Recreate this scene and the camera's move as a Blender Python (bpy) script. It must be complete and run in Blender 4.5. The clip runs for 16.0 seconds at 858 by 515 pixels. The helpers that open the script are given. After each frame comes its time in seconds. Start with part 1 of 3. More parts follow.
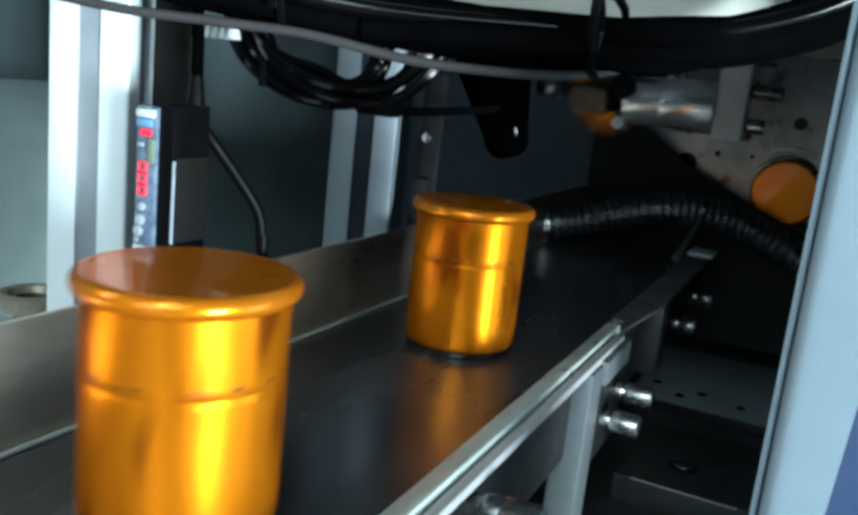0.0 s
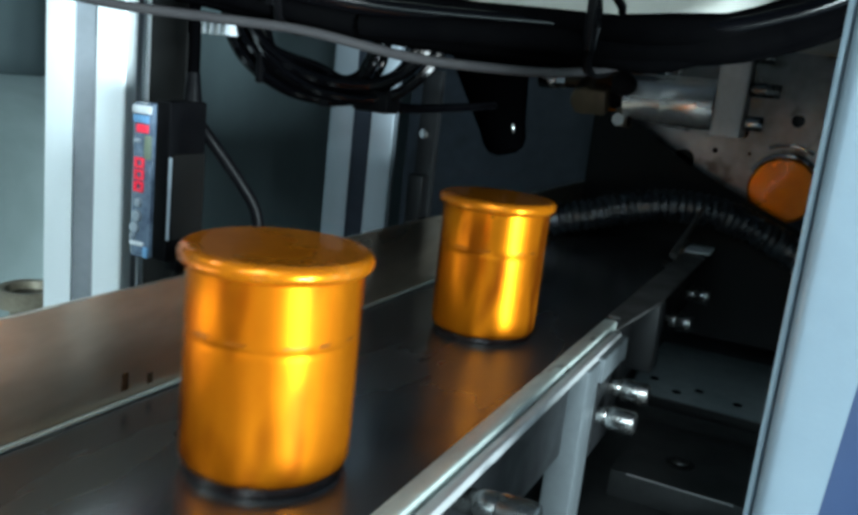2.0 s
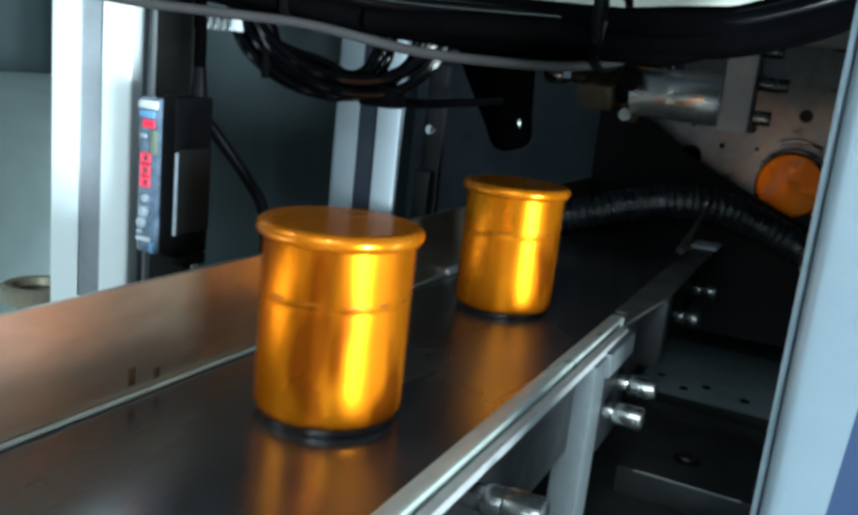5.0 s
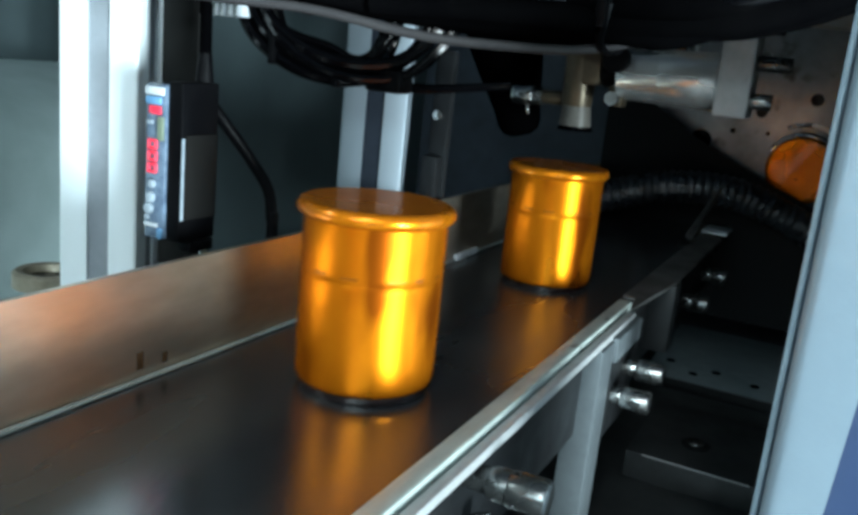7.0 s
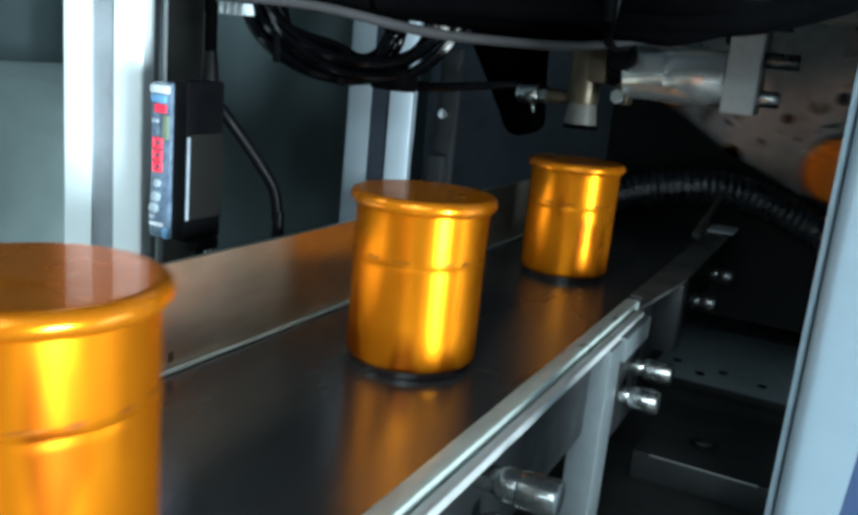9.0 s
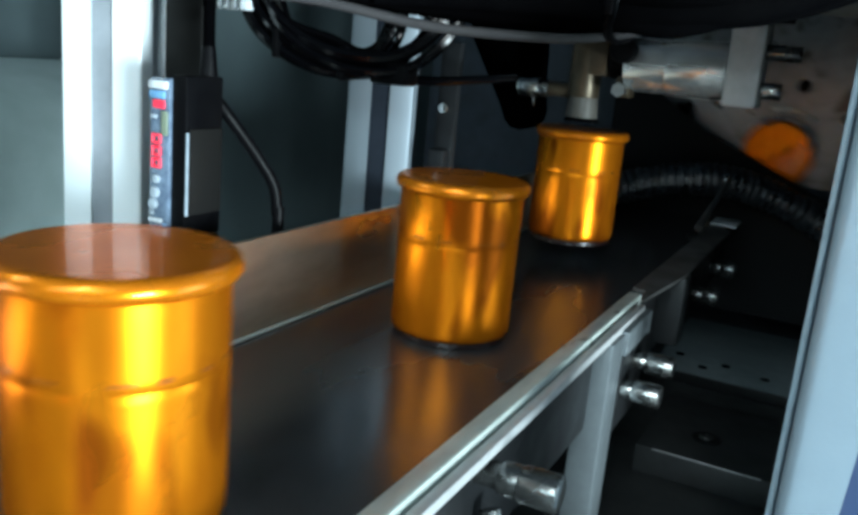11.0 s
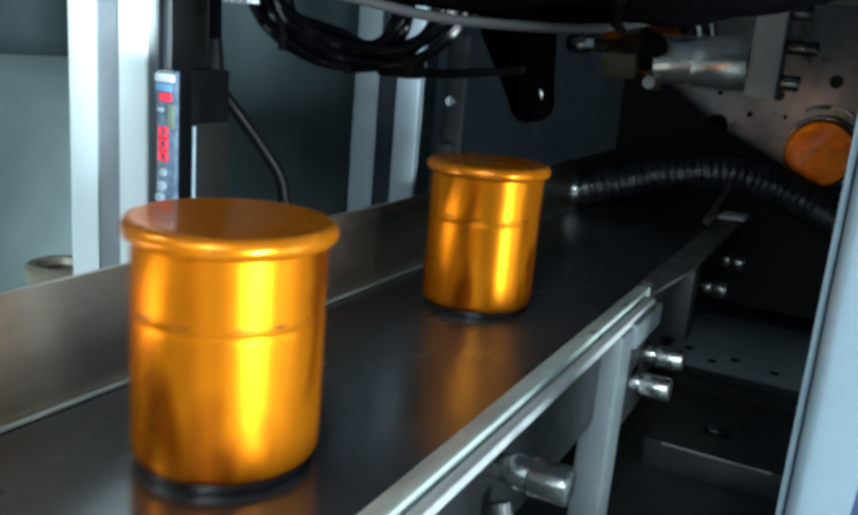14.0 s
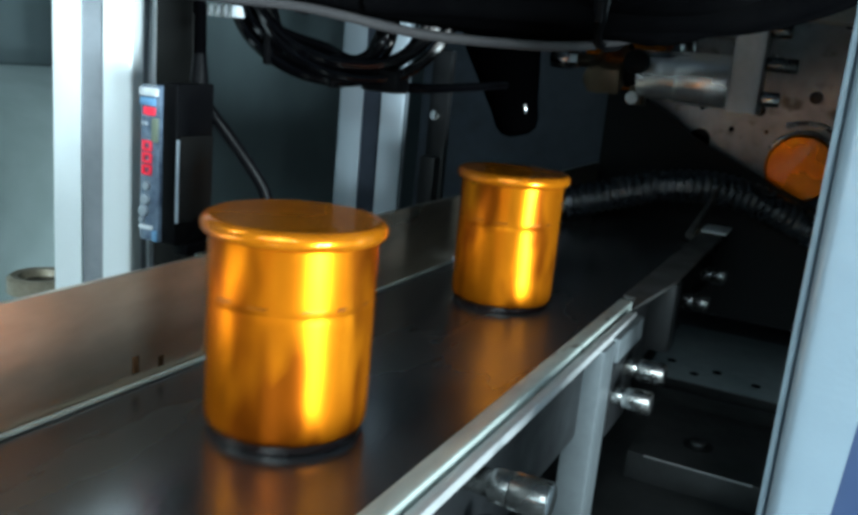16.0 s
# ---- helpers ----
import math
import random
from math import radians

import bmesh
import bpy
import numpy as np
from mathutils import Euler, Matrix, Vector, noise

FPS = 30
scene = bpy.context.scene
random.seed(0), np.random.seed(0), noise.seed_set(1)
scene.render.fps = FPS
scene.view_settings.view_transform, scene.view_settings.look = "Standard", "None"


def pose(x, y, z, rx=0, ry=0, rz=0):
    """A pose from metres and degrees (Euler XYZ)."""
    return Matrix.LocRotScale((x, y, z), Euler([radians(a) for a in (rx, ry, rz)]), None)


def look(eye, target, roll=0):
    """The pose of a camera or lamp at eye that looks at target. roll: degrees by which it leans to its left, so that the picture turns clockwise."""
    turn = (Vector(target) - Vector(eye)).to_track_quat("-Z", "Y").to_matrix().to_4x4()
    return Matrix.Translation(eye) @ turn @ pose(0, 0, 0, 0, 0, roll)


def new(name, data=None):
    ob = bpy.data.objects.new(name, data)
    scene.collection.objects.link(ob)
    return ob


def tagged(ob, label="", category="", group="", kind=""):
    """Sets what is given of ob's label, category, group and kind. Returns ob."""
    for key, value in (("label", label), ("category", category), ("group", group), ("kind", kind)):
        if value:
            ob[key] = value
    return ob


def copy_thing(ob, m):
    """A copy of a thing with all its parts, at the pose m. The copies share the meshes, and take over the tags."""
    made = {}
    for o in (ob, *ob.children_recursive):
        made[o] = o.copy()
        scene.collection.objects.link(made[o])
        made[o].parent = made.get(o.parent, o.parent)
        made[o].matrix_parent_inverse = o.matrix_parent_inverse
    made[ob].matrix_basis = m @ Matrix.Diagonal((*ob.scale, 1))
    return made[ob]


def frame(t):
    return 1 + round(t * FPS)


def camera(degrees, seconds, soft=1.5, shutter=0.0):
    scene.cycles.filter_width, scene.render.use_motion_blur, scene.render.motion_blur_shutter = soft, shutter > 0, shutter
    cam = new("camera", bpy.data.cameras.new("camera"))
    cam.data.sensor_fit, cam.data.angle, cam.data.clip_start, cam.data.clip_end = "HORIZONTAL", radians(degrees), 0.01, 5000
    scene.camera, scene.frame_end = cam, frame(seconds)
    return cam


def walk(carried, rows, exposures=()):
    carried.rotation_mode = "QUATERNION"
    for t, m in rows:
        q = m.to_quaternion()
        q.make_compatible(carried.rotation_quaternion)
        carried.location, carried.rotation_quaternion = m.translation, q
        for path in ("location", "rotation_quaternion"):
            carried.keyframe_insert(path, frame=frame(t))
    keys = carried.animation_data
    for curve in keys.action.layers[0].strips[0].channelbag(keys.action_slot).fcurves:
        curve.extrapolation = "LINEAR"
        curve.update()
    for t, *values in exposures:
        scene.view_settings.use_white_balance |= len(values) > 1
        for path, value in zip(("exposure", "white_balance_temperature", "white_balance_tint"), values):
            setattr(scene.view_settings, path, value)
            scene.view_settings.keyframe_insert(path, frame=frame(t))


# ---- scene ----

# ---------- the camera: held by hand, turns and shifts a little ----------
cam = camera(54.5, 16.0, soft=3.4, shutter=0.5)
PATH = (
    (0, -0.0001, -0.0039, 0.1121, 26.38, -12.14, -6.08),
    (0.5, 0.0001, -0.0040, 0.1122, 26.31, -12.24, -6.07),
    (1, 0.0003, -0.0039, 0.1121, 26.38, -12.37, -6.10),
    (1.5, 0.0006, -0.0039, 0.1120, 26.23, -12.36, -6.20),
    (2, 0.0005, -0.0038, 0.1123, 26.28, -12.38, -6.18),
    (2.5, 0.0003, -0.0038, 0.1121, 26.34, -12.35, -6.15),
    (3, 0.0008, -0.0038, 0.1119, 26.33, -12.50, -6.20),
    (3.5, 0.0002, -0.0038, 0.1119, 26.36, -12.49, -6.16),
    (4, 0.0003, -0.0035, 0.1121, 26.44, -12.45, -6.20),
    (4.5, 0.0000, -0.0035, 0.1116, 26.54, -12.46, -6.12),
    (7, 0.0026, -0.0033, 0.1106, 27.41, -13.53, -5.67),
    (7.5, 0.0013, -0.0029, 0.1100, 27.58, -13.53, -5.64),
    (8, 0.0005, -0.0023, 0.1096, 27.52, -13.45, -5.67),
    (8.5, 0.0011, -0.0021, 0.1090, 27.29, -13.67, -5.47),
    (9, 0.0003, -0.0021, 0.1089, 27.55, -13.44, -5.42),
    (9.5, 0.0010, -0.0020, 0.1090, 27.39, -13.61, -5.45),
    (12, 0.0003, -0.0001, 0.1076, 27.85, -13.95, -4.88),
    (12.5, 0.0000, -0.0000, 0.1070, 27.74, -14.09, -4.92),
    (13, 0.0001, -0.0001, 0.1072, 27.83, -14.04, -4.85),
    (13.5, 0.0004, -0.0002, 0.1069, 27.83, -14.12, -4.95),
    (14, 0.0002, 0.0000, 0.1070, 28.10, -14.08, -4.73),
    (14.5, 0.0007, -0.0005, 0.1083, 27.17, -13.58, -5.19),
    (15, 0.0014, -0.0005, 0.1081, 26.95, -13.53, -5.19),
    (15.5, 0.0014, -0.0007, 0.1086, 27.08, -13.26, -5.15),
    (16, 0.0014, -0.0006, 0.1088, 27.19, -13.28, -5.17),
)
EXPOSURES = ((0, 0.0), (16, 0.0))
walk(cam, [(t, pose(x, y, z, 90 + p, r, w)) for t, x, y, z, w, p, r in PATH], EXPOSURES)

# ---------- light ----------
world = bpy.data.worlds.new("world")
scene.world = world
world.use_nodes = True
world.node_tree.nodes["Background"].inputs[0].default_value = (0.42, 0.75, 1.0, 1)
world.node_tree.nodes["Background"].inputs[1].default_value = 0.09


def area_lamp(name, eye, target, w, h, power, colour):
    data = bpy.data.lights.new(name, "AREA")
    data.shape, data.size, data.size_y, data.energy, data.color = "RECTANGLE", w, h, power, colour
    lamp = new(name, data)
    lamp.matrix_basis = look(eye, target)
    return lamp


# unseen key lamp low on the right, in an opening added for it
area_lamp("low_key_lamp", (2.42, -0.8, -0.39), (0, 0.1, 0.0), 0.8, 0.92, 265, (0.75, 0.94, 1.0))
# unseen fill lamps, added to brighten the rail, hose, posts and side panel
area_lamp("fill_lamp_front", (0.25, -1.3, 1.42), (-0.1, 0.2, 0), 0.25, 1.2, 24, (0.85, 0.97, 1.0))
area_lamp("fill_lamp_rear", (0.5, -2.3, 1.0), (-0.1, 0.5, 0.05), 2.2, 0.4, 45, (0.66, 0.93, 1.0))
area_lamp("fill_lamp_side", (-1.45, -0.9, 1.42), (-0.45, 0.3, 0), 0.25, 1.2, 24, (0.8, 1.0, 1.0))


# ---------- materials ----------
def material(name, colour, rough=0.5, metal=0.0, colour2=None, scale=60.0, mix=0.5, bump=0.0, bump_scale=200.0, rough_var=0.1,
             stretch=(1, 1, 1), spots=None, spot_scale=40.0, spot_at=0.68, coat=0.0, emit=0.0, gloss=0.5, shuffle=False, spot_soft=0.05, tint=None):
    m = bpy.data.materials.new(name)
    m.use_nodes = True
    nt = m.node_tree
    b = nt.nodes["Principled BSDF"]
    link = nt.links.new
    coord = nt.nodes.new("ShaderNodeTexCoord")
    mapping = nt.nodes.new("ShaderNodeMapping")
    mapping.inputs["Scale"].default_value = stretch
    link(coord.outputs["Object"], mapping.inputs["Vector"])
    if shuffle:
        info = nt.nodes.new("ShaderNodeObjectInfo")
        far = nt.nodes.new("ShaderNodeMath")
        far.operation = "MULTIPLY"
        far.inputs[1].default_value = 7.0
        link(info.outputs["Random"], far.inputs[0])
        link(far.outputs[0], mapping.inputs["Location"])

    def tex(s, detail):
        n = nt.nodes.new("ShaderNodeTexNoise")
        n.inputs["Scale"].default_value, n.inputs["Detail"].default_value = s, detail
        link(mapping.outputs[0], n.inputs["Vector"])
        return n

    large, fine = tex(scale, 4), tex(scale * 7, 3)
    both = nt.nodes.new("ShaderNodeMath")
    both.operation = "MULTIPLY_ADD"
    link(fine.outputs["Fac"], both.inputs[0])
    both.inputs[1].default_value = 0.45
    link(large.outputs["Fac"], both.inputs[2])
    ramp = nt.nodes.new("ShaderNodeMapRange")
    ramp.inputs["From Min"].default_value, ramp.inputs["From Max"].default_value = 0.45, 1.0
    link(both.outputs[0], ramp.inputs["Value"])
    blend = nt.nodes.new("ShaderNodeMix")
    blend.data_type = "RGBA"
    c2 = colour2 or tuple(c * (1 - mix) for c in colour)
    blend.inputs[6].default_value, blend.inputs[7].default_value = (*colour, 1), (*c2, 1)
    link(ramp.outputs[0], blend.inputs[0])
    out = blend.outputs[2]
    if spots:
        sp = tex(spot_scale, 2)
        cut = nt.nodes.new("ShaderNodeMapRange")
        cut.inputs["From Min"].default_value, cut.inputs["From Max"].default_value = spot_at, spot_at + spot_soft
        link(sp.outputs["Fac"], cut.inputs["Value"])
        b2 = nt.nodes.new("ShaderNodeMix")
        b2.data_type = "RGBA"
        link(cut.outputs[0], b2.inputs[0])
        link(out, b2.inputs[6])
        b2.inputs[7].default_value = (*spots, 1)
        out = b2.outputs[2]
    link(out, b.inputs["Base Color"])
    rr = nt.nodes.new("ShaderNodeMapRange")
    rr.inputs["From Min"].default_value, rr.inputs["From Max"].default_value = 0.3, 0.7
    rr.inputs["To Min"].default_value, rr.inputs["To Max"].default_value = max(0.02, rough - rough_var), min(1, rough + rough_var)
    link(large.outputs["Fac"], rr.inputs["Value"])
    link(rr.outputs[0], b.inputs["Roughness"])
    b.inputs["Metallic"].default_value = metal
    b.inputs["Specular IOR Level"].default_value = gloss
    b.inputs["Coat Weight"].default_value = coat
    if tint:
        b.inputs["Specular Tint"].default_value = (*tint, 1)
    if emit:
        b.inputs["Emission Color"].default_value, b.inputs["Emission Strength"].default_value = (*colour, 1), emit
    if bump:
        bn = nt.nodes.new("ShaderNodeBump")
        bt = tex(bump_scale, 4)
        bn.inputs["Strength"].default_value, bn.inputs["Distance"].default_value = bump, 0.0006
        link(bt.outputs["Fac"], bn.inputs["Height"])
        link(bn.outputs[0], b.inputs["Normal"])
    return m


GOLD = material("gold_anodised_aluminium", (0.55, 0.162, 0.0055), 0.325, 0.72, (0.43, 0.106, 0.0035), 34, spots=(0.22, 0.047, 0.0025), spot_scale=56, spot_at=0.535, spot_soft=0.10, tint=(0.9, 0.42, 0.06), shuffle=True, bump=0.08, bump_scale=90, rough_var=0.08, gloss=0.12,
                stretch=(1, 1, 0.35))
GOLD_LID = material("glossy_gold_lid", (0.62, 0.180, 0.006), 0.27, 0.62, (0.50, 0.128, 0.004), 22, shuffle=True, rough_var=0.05, gloss=0.1, tint=(0.9, 0.36, 0.05), coat=0.3)
PRINT = material("brown_print", (0.16, 0.04, 0.004), 0.4, 0.4, (0.3, 0.08, 0.006), 160, gloss=0.1)
FOOT = material("dark_maroon_foot", (0.012, 0.004, 0.004), 0.3, 0.0, (0.006, 0.003, 0.003), 90)
BELT = material("charcoal_belt", (0.012, 0.0135, 0.016), 0.24, 0.0, (0.023, 0.025, 0.027), 22, spots=(0.05, 0.05, 0.05), spot_scale=60, spot_at=0.7, spot_soft=0.1, bump=0.12, bump_scale=900, rough_var=0.09, stretch=(1, 0.25, 1), gloss=1.0)
BELT.node_tree.nodes["Principled BSDF"].inputs["IOR"].default_value = 1.85
STEEL_GUIDE = material("brushed_steel_guide", (0.72, 0.65, 0.55), 0.36, 0.97, (0.44, 0.365, 0.28), 24, bump=0.16, bump_scale=120, rough_var=0.12,
                       stretch=(1, 0.35, 1), spots=(0.12, 0.09, 0.06), spot_scale=75, spot_at=0.74)
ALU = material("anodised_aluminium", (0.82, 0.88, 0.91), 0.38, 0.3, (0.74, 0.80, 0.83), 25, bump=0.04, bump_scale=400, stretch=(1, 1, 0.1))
# the aluminium again, darker to stand for the shade on the rear post
SHADED_ALU = material("shaded_aluminium", (0.195, 0.23, 0.262), 0.45, 0.4, (0.165, 0.195, 0.222), 25, bump=0.04, bump_scale=400, stretch=(1, 1, 0.1))
SLOT = material("grey_slot_cover", (0.22, 0.24, 0.27), 0.55, 0.0, (0.16, 0.18, 0.2), 40)
# slot colour darkened for the shade in the rear post's slot
SLOT_SHADED = material("shaded_slot", (0.016, 0.020, 0.028), 0.6, 0.0, (0.01, 0.013, 0.018), 40, gloss=0.05)
POWDER = material("blue_grey_powder_coat", (0.228, 0.298, 0.355), 0.36, 0.15, (0.185, 0.244, 0.297), 14, bump=0.15, bump_scale=700)
RAIL = material("worn_aluminium_rail", (0.60, 0.68, 0.64), 0.45, 0.25, (0.28, 0.31, 0.29), 45, bump=0.2, bump_scale=300, stretch=(1, 0.3, 1),
                spots=(0.1, 0.1, 0.09), spot_scale=150, spot_at=0.66, spot_soft=0.08)
BRACKET = material("milled_steel_bracket", (0.14, 0.16, 0.17), 0.42, 0.5, (0.10, 0.115, 0.125), 40, bump=0.1, bump_scale=500)
DULL_STEEL = material("dull_grey_steel", (0.19, 0.20, 0.20), 0.22, 0.9, (0.09, 0.095, 0.095), 80)
STEEL = material("bright_steel", (0.55, 0.56, 0.55), 0.22, 1.0, (0.36, 0.36, 0.35), 80)
TAB = material("blackened_tab_steel", (0.020, 0.022, 0.024), 0.4, 0.3, (0.012, 0.013, 0.014), 60, bump=0.1, bump_scale=400)
CORNER_BLUE = material("dark_blue_sheet", (0.030, 0.052, 0.115), 0.4, 0.1, (0.024, 0.042, 0.095), 20, bump=0.1, bump_scale=700)
DARK_STEEL = material("blackened_steel", (0.009, 0.010, 0.011), 0.45, 0.1, (0.006, 0.006, 0.0065), 35, bump=0.1, bump_scale=300, gloss=0.2)
DEFLECTOR = material("stained_steel_strip", (0.15, 0.15, 0.15), 0.4, 0.6, (0.08, 0.078, 0.075), 50, bump=0.1, bump_scale=400)
RUST = material("dark_brown_rust", (0.03, 0.016, 0.008), 0.7, 0.0, (0.05, 0.025, 0.012), 300, gloss=0.03)
BUTTON = material("pale_grey_button", (0.3, 0.35, 0.4), 0.35, 0.0, (0.2, 0.24, 0.28), 200)
BLOCK = material("oiled_block_steel", (0.045, 0.049, 0.051), 0.4, 0.3, (0.03, 0.032, 0.033), 35, bump=0.1, bump_scale=300)
BASE = material("oiled_steel_plate", (0.26, 0.31, 0.33), 0.42, 0.2, (0.15, 0.18, 0.19), 16, bump=0.08, bump_scale=250, spots=(0.03, 0.03, 0.03), spot_scale=55, spot_at=0.72)
RUBBER = material("black_rubber", (0.0008, 0.0008, 0.0011), 0.12, 0.0, (0.0015, 0.0015, 0.002), 60, bump=0.05, gloss=0.14, rough_var=0.04)
CABLE = material("black_cable_sheath", (0.001, 0.001, 0.0013), 0.45, 0.0, (0.002, 0.002, 0.0022), 60, gloss=0.0)
MATT_RUBBER = material("matt_black_rubber", (0.0006, 0.0006, 0.0008), 0.6, 0.0, (0.001, 0.001, 0.0012), 60, gloss=0.0)
PLASTIC = material("black_plastic", (0.0015, 0.0015, 0.002), 0.4, 0.0, (0.003, 0.003, 0.0035), 60, gloss=0.05)
GREY_PLASTIC = material("dark_grey_plastic", (0.008, 0.0075, 0.007), 0.5, 0.0, (0.006, 0.006, 0.006), 60, gloss=0.08)
GREY_CABLE = material("grey_cable_sheath", (0.04, 0.038, 0.039), 0.5, 0.0, (0.03, 0.028, 0.03), 60, gloss=0.08)
HOSE = material("black_plastic_hose", (0.026, 0.032, 0.040), 0.28, 0.0, (0.020, 0.024, 0.030), 50, gloss=1.0)
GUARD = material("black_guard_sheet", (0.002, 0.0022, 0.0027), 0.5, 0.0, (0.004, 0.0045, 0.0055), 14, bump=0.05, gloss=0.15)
GASKET = material("dark_blue_gasket", (0.05, 0.075, 0.10), 0.4, 0.0, (0.03, 0.05, 0.07), 20)
CHROME = material("worn_chrome", (0.78, 0.78, 0.77), 0.27, 0.8, (0.58, 0.56, 0.54), 60, stretch=(0.25, 1, 1))
HOLDER = material("smoky_holder_plastic", (0.12, 0.112, 0.10), 0.4, 0.1, (0.07, 0.064, 0.055), 70, bump=0.1)
PLATE = material("milled_pale_steel", (0.50, 0.51, 0.52), 0.45, 0.3, (0.37, 0.372, 0.37), 40, bump=0.1, bump_scale=500)
CLEAR = material("smoky_clear_cover", (0.16, 0.22, 0.30), 0.15, 0.0, (0.04, 0.06, 0.10), 160, coat=0.6)
RED = material("red_digits", (0.9, 0.03, 0.07), 0.4, 0.0, (0.35, 0.02, 0.04), 500, emit=0.3)
BLUE = material("blue_print", (0.15, 0.35, 0.6), 0.5)
GLARE = material("green_glare", (0.20, 0.25, 0.18), 0.5)
WHITE_P = material("white_label", (0.7, 0.75, 0.8), 0.5)
STAINED = material("stained_pale_brass", (0.36, 0.32, 0.25), 0.45, 0.4, (0.20, 0.165, 0.115), 90, bump=0.15, bump_scale=300)
BRASS = material("worn_brass", (0.095, 0.072, 0.046), 0.45, 0.6, (0.05, 0.038, 0.024), 70, bump=0.15, bump_scale=300)
WHEEL = material("oily_grey_wheel_plate", (0.35, 0.375, 0.395), 0.36, 0.85, (0.165, 0.168, 0.168), 16, bump=0.1, bump_scale=260, spots=(0.10, 0.095, 0.085), spot_scale=55, spot_at=0.60, spot_soft=0.12)
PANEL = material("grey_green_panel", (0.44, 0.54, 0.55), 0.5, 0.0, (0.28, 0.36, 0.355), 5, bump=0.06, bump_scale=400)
# the panel's grey-green, darkened where the side wall lies in shade
SHADED_GREEN_PANEL = material("shaded_grey_green_panel", (0.095, 0.13, 0.138), 0.5, 0.0, (0.07, 0.096, 0.104), 6, bump=0.06)
BLUE_PANEL = material("blue_grey_panel", (0.34, 0.44, 0.50), 0.5, 0.1, (0.25, 0.32, 0.38), 9, bump=0.06)
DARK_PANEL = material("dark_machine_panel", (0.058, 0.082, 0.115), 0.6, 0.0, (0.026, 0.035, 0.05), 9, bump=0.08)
TOP = material("cream_painted_plate", (0.36, 0.36, 0.325), 0.5, 0.0, (0.27, 0.27, 0.24), 14, bump=0.06)
HALL = material("hall_wall_paint", (0.3, 0.32, 0.33), 0.8, 0.0, (0.25, 0.27, 0.28), 2)
FLOOR = material("hall_floor_concrete", (0.2, 0.21, 0.2), 0.6, 0.0, (0.14, 0.15, 0.145), 3)
# glow of the fittings added round the fill lamps
LAMP = material("fixture_glow", (0.9, 0.97, 1.0), 0.5, 0.0, emit=4.0)


# ---------- mesh helpers ----------
def box(bm, x0, x1, y0, y1, z0, z1, bevel=0.0, segments=2):
    r = bmesh.ops.create_cube(bm, size=1, matrix=Matrix.Translation(((x0 + x1) / 2, (y0 + y1) / 2, (z0 + z1) / 2)) @ Matrix.Diagonal((x1 - x0, y1 - y0, z1 - z0, 1)))
    if bevel:
        edges = {e for v in r["verts"] for e in v.link_edges}
        bmesh.ops.bevel(bm, geom=list(edges), offset=bevel, segments=segments, profile=0.5, affect="EDGES")
    return bm


def rod(bm, a, b, r, r2=None, seg=24, bevel=0.0):
    a, b = Vector(a), Vector(b)
    d = b - a
    m = Matrix.Translation((a + b) / 2) @ d.to_track_quat("Z", "Y").to_matrix().to_4x4()
    res = bmesh.ops.create_cone(bm, cap_ends=True, segments=seg, radius1=r, radius2=r if r2 is None else r2, depth=d.length, matrix=m)
    if bevel:
        edges = [e for e in {e for v in res["verts"] for e in v.link_edges} if len(e.link_faces) == 2 and any(len(f.verts) > 4 for f in e.link_faces)]
        bmesh.ops.bevel(bm, geom=edges, offset=bevel, segments=2, profile=0.5, affect="EDGES")
    return bm


def lathe(bm, profile, seg=64):
    rings = []
    for r, z in profile:
        if r < 1e-6:
            rings.append([bm.verts.new((0, 0, z))])
        else:
            rings.append([bm.verts.new((r * math.cos(2 * math.pi * i / seg), r * math.sin(2 * math.pi * i / seg), z)) for i in range(seg)])
    for a, b in zip(rings, rings[1:]):
        for i in range(seg):
            j = (i + 1) % seg
            if len(a) == 1:
                bm.faces.new((a[0], b[j], b[i]))
            elif len(b) == 1:
                bm.faces.new((a[i], a[j], b[0]))
            else:
                bm.faces.new((a[i], a[j], b[j], b[i]))
    bmesh.ops.recalc_face_normals(bm, faces=bm.faces[:])
    return bm


def spline(points, n=12):
    pts = [Vector(p) for p in points]
    pts = [2 * pts[0] - pts[1]] + pts + [2 * pts[-1] - pts[-2]]
    out = []
    for i in range(1, len(pts) - 2):
        p0, p1, p2, p3 = pts[i - 1:i + 3]
        for k in range(n):
            t = k / n
            out.append(0.5 * (2 * p1 + (p2 - p0) * t + (2 * p0 - 5 * p1 + 4 * p2 - p3) * t * t + (3 * p1 - p0 - 3 * p2 + p3) * t ** 3))
    return out + [pts[-2]]


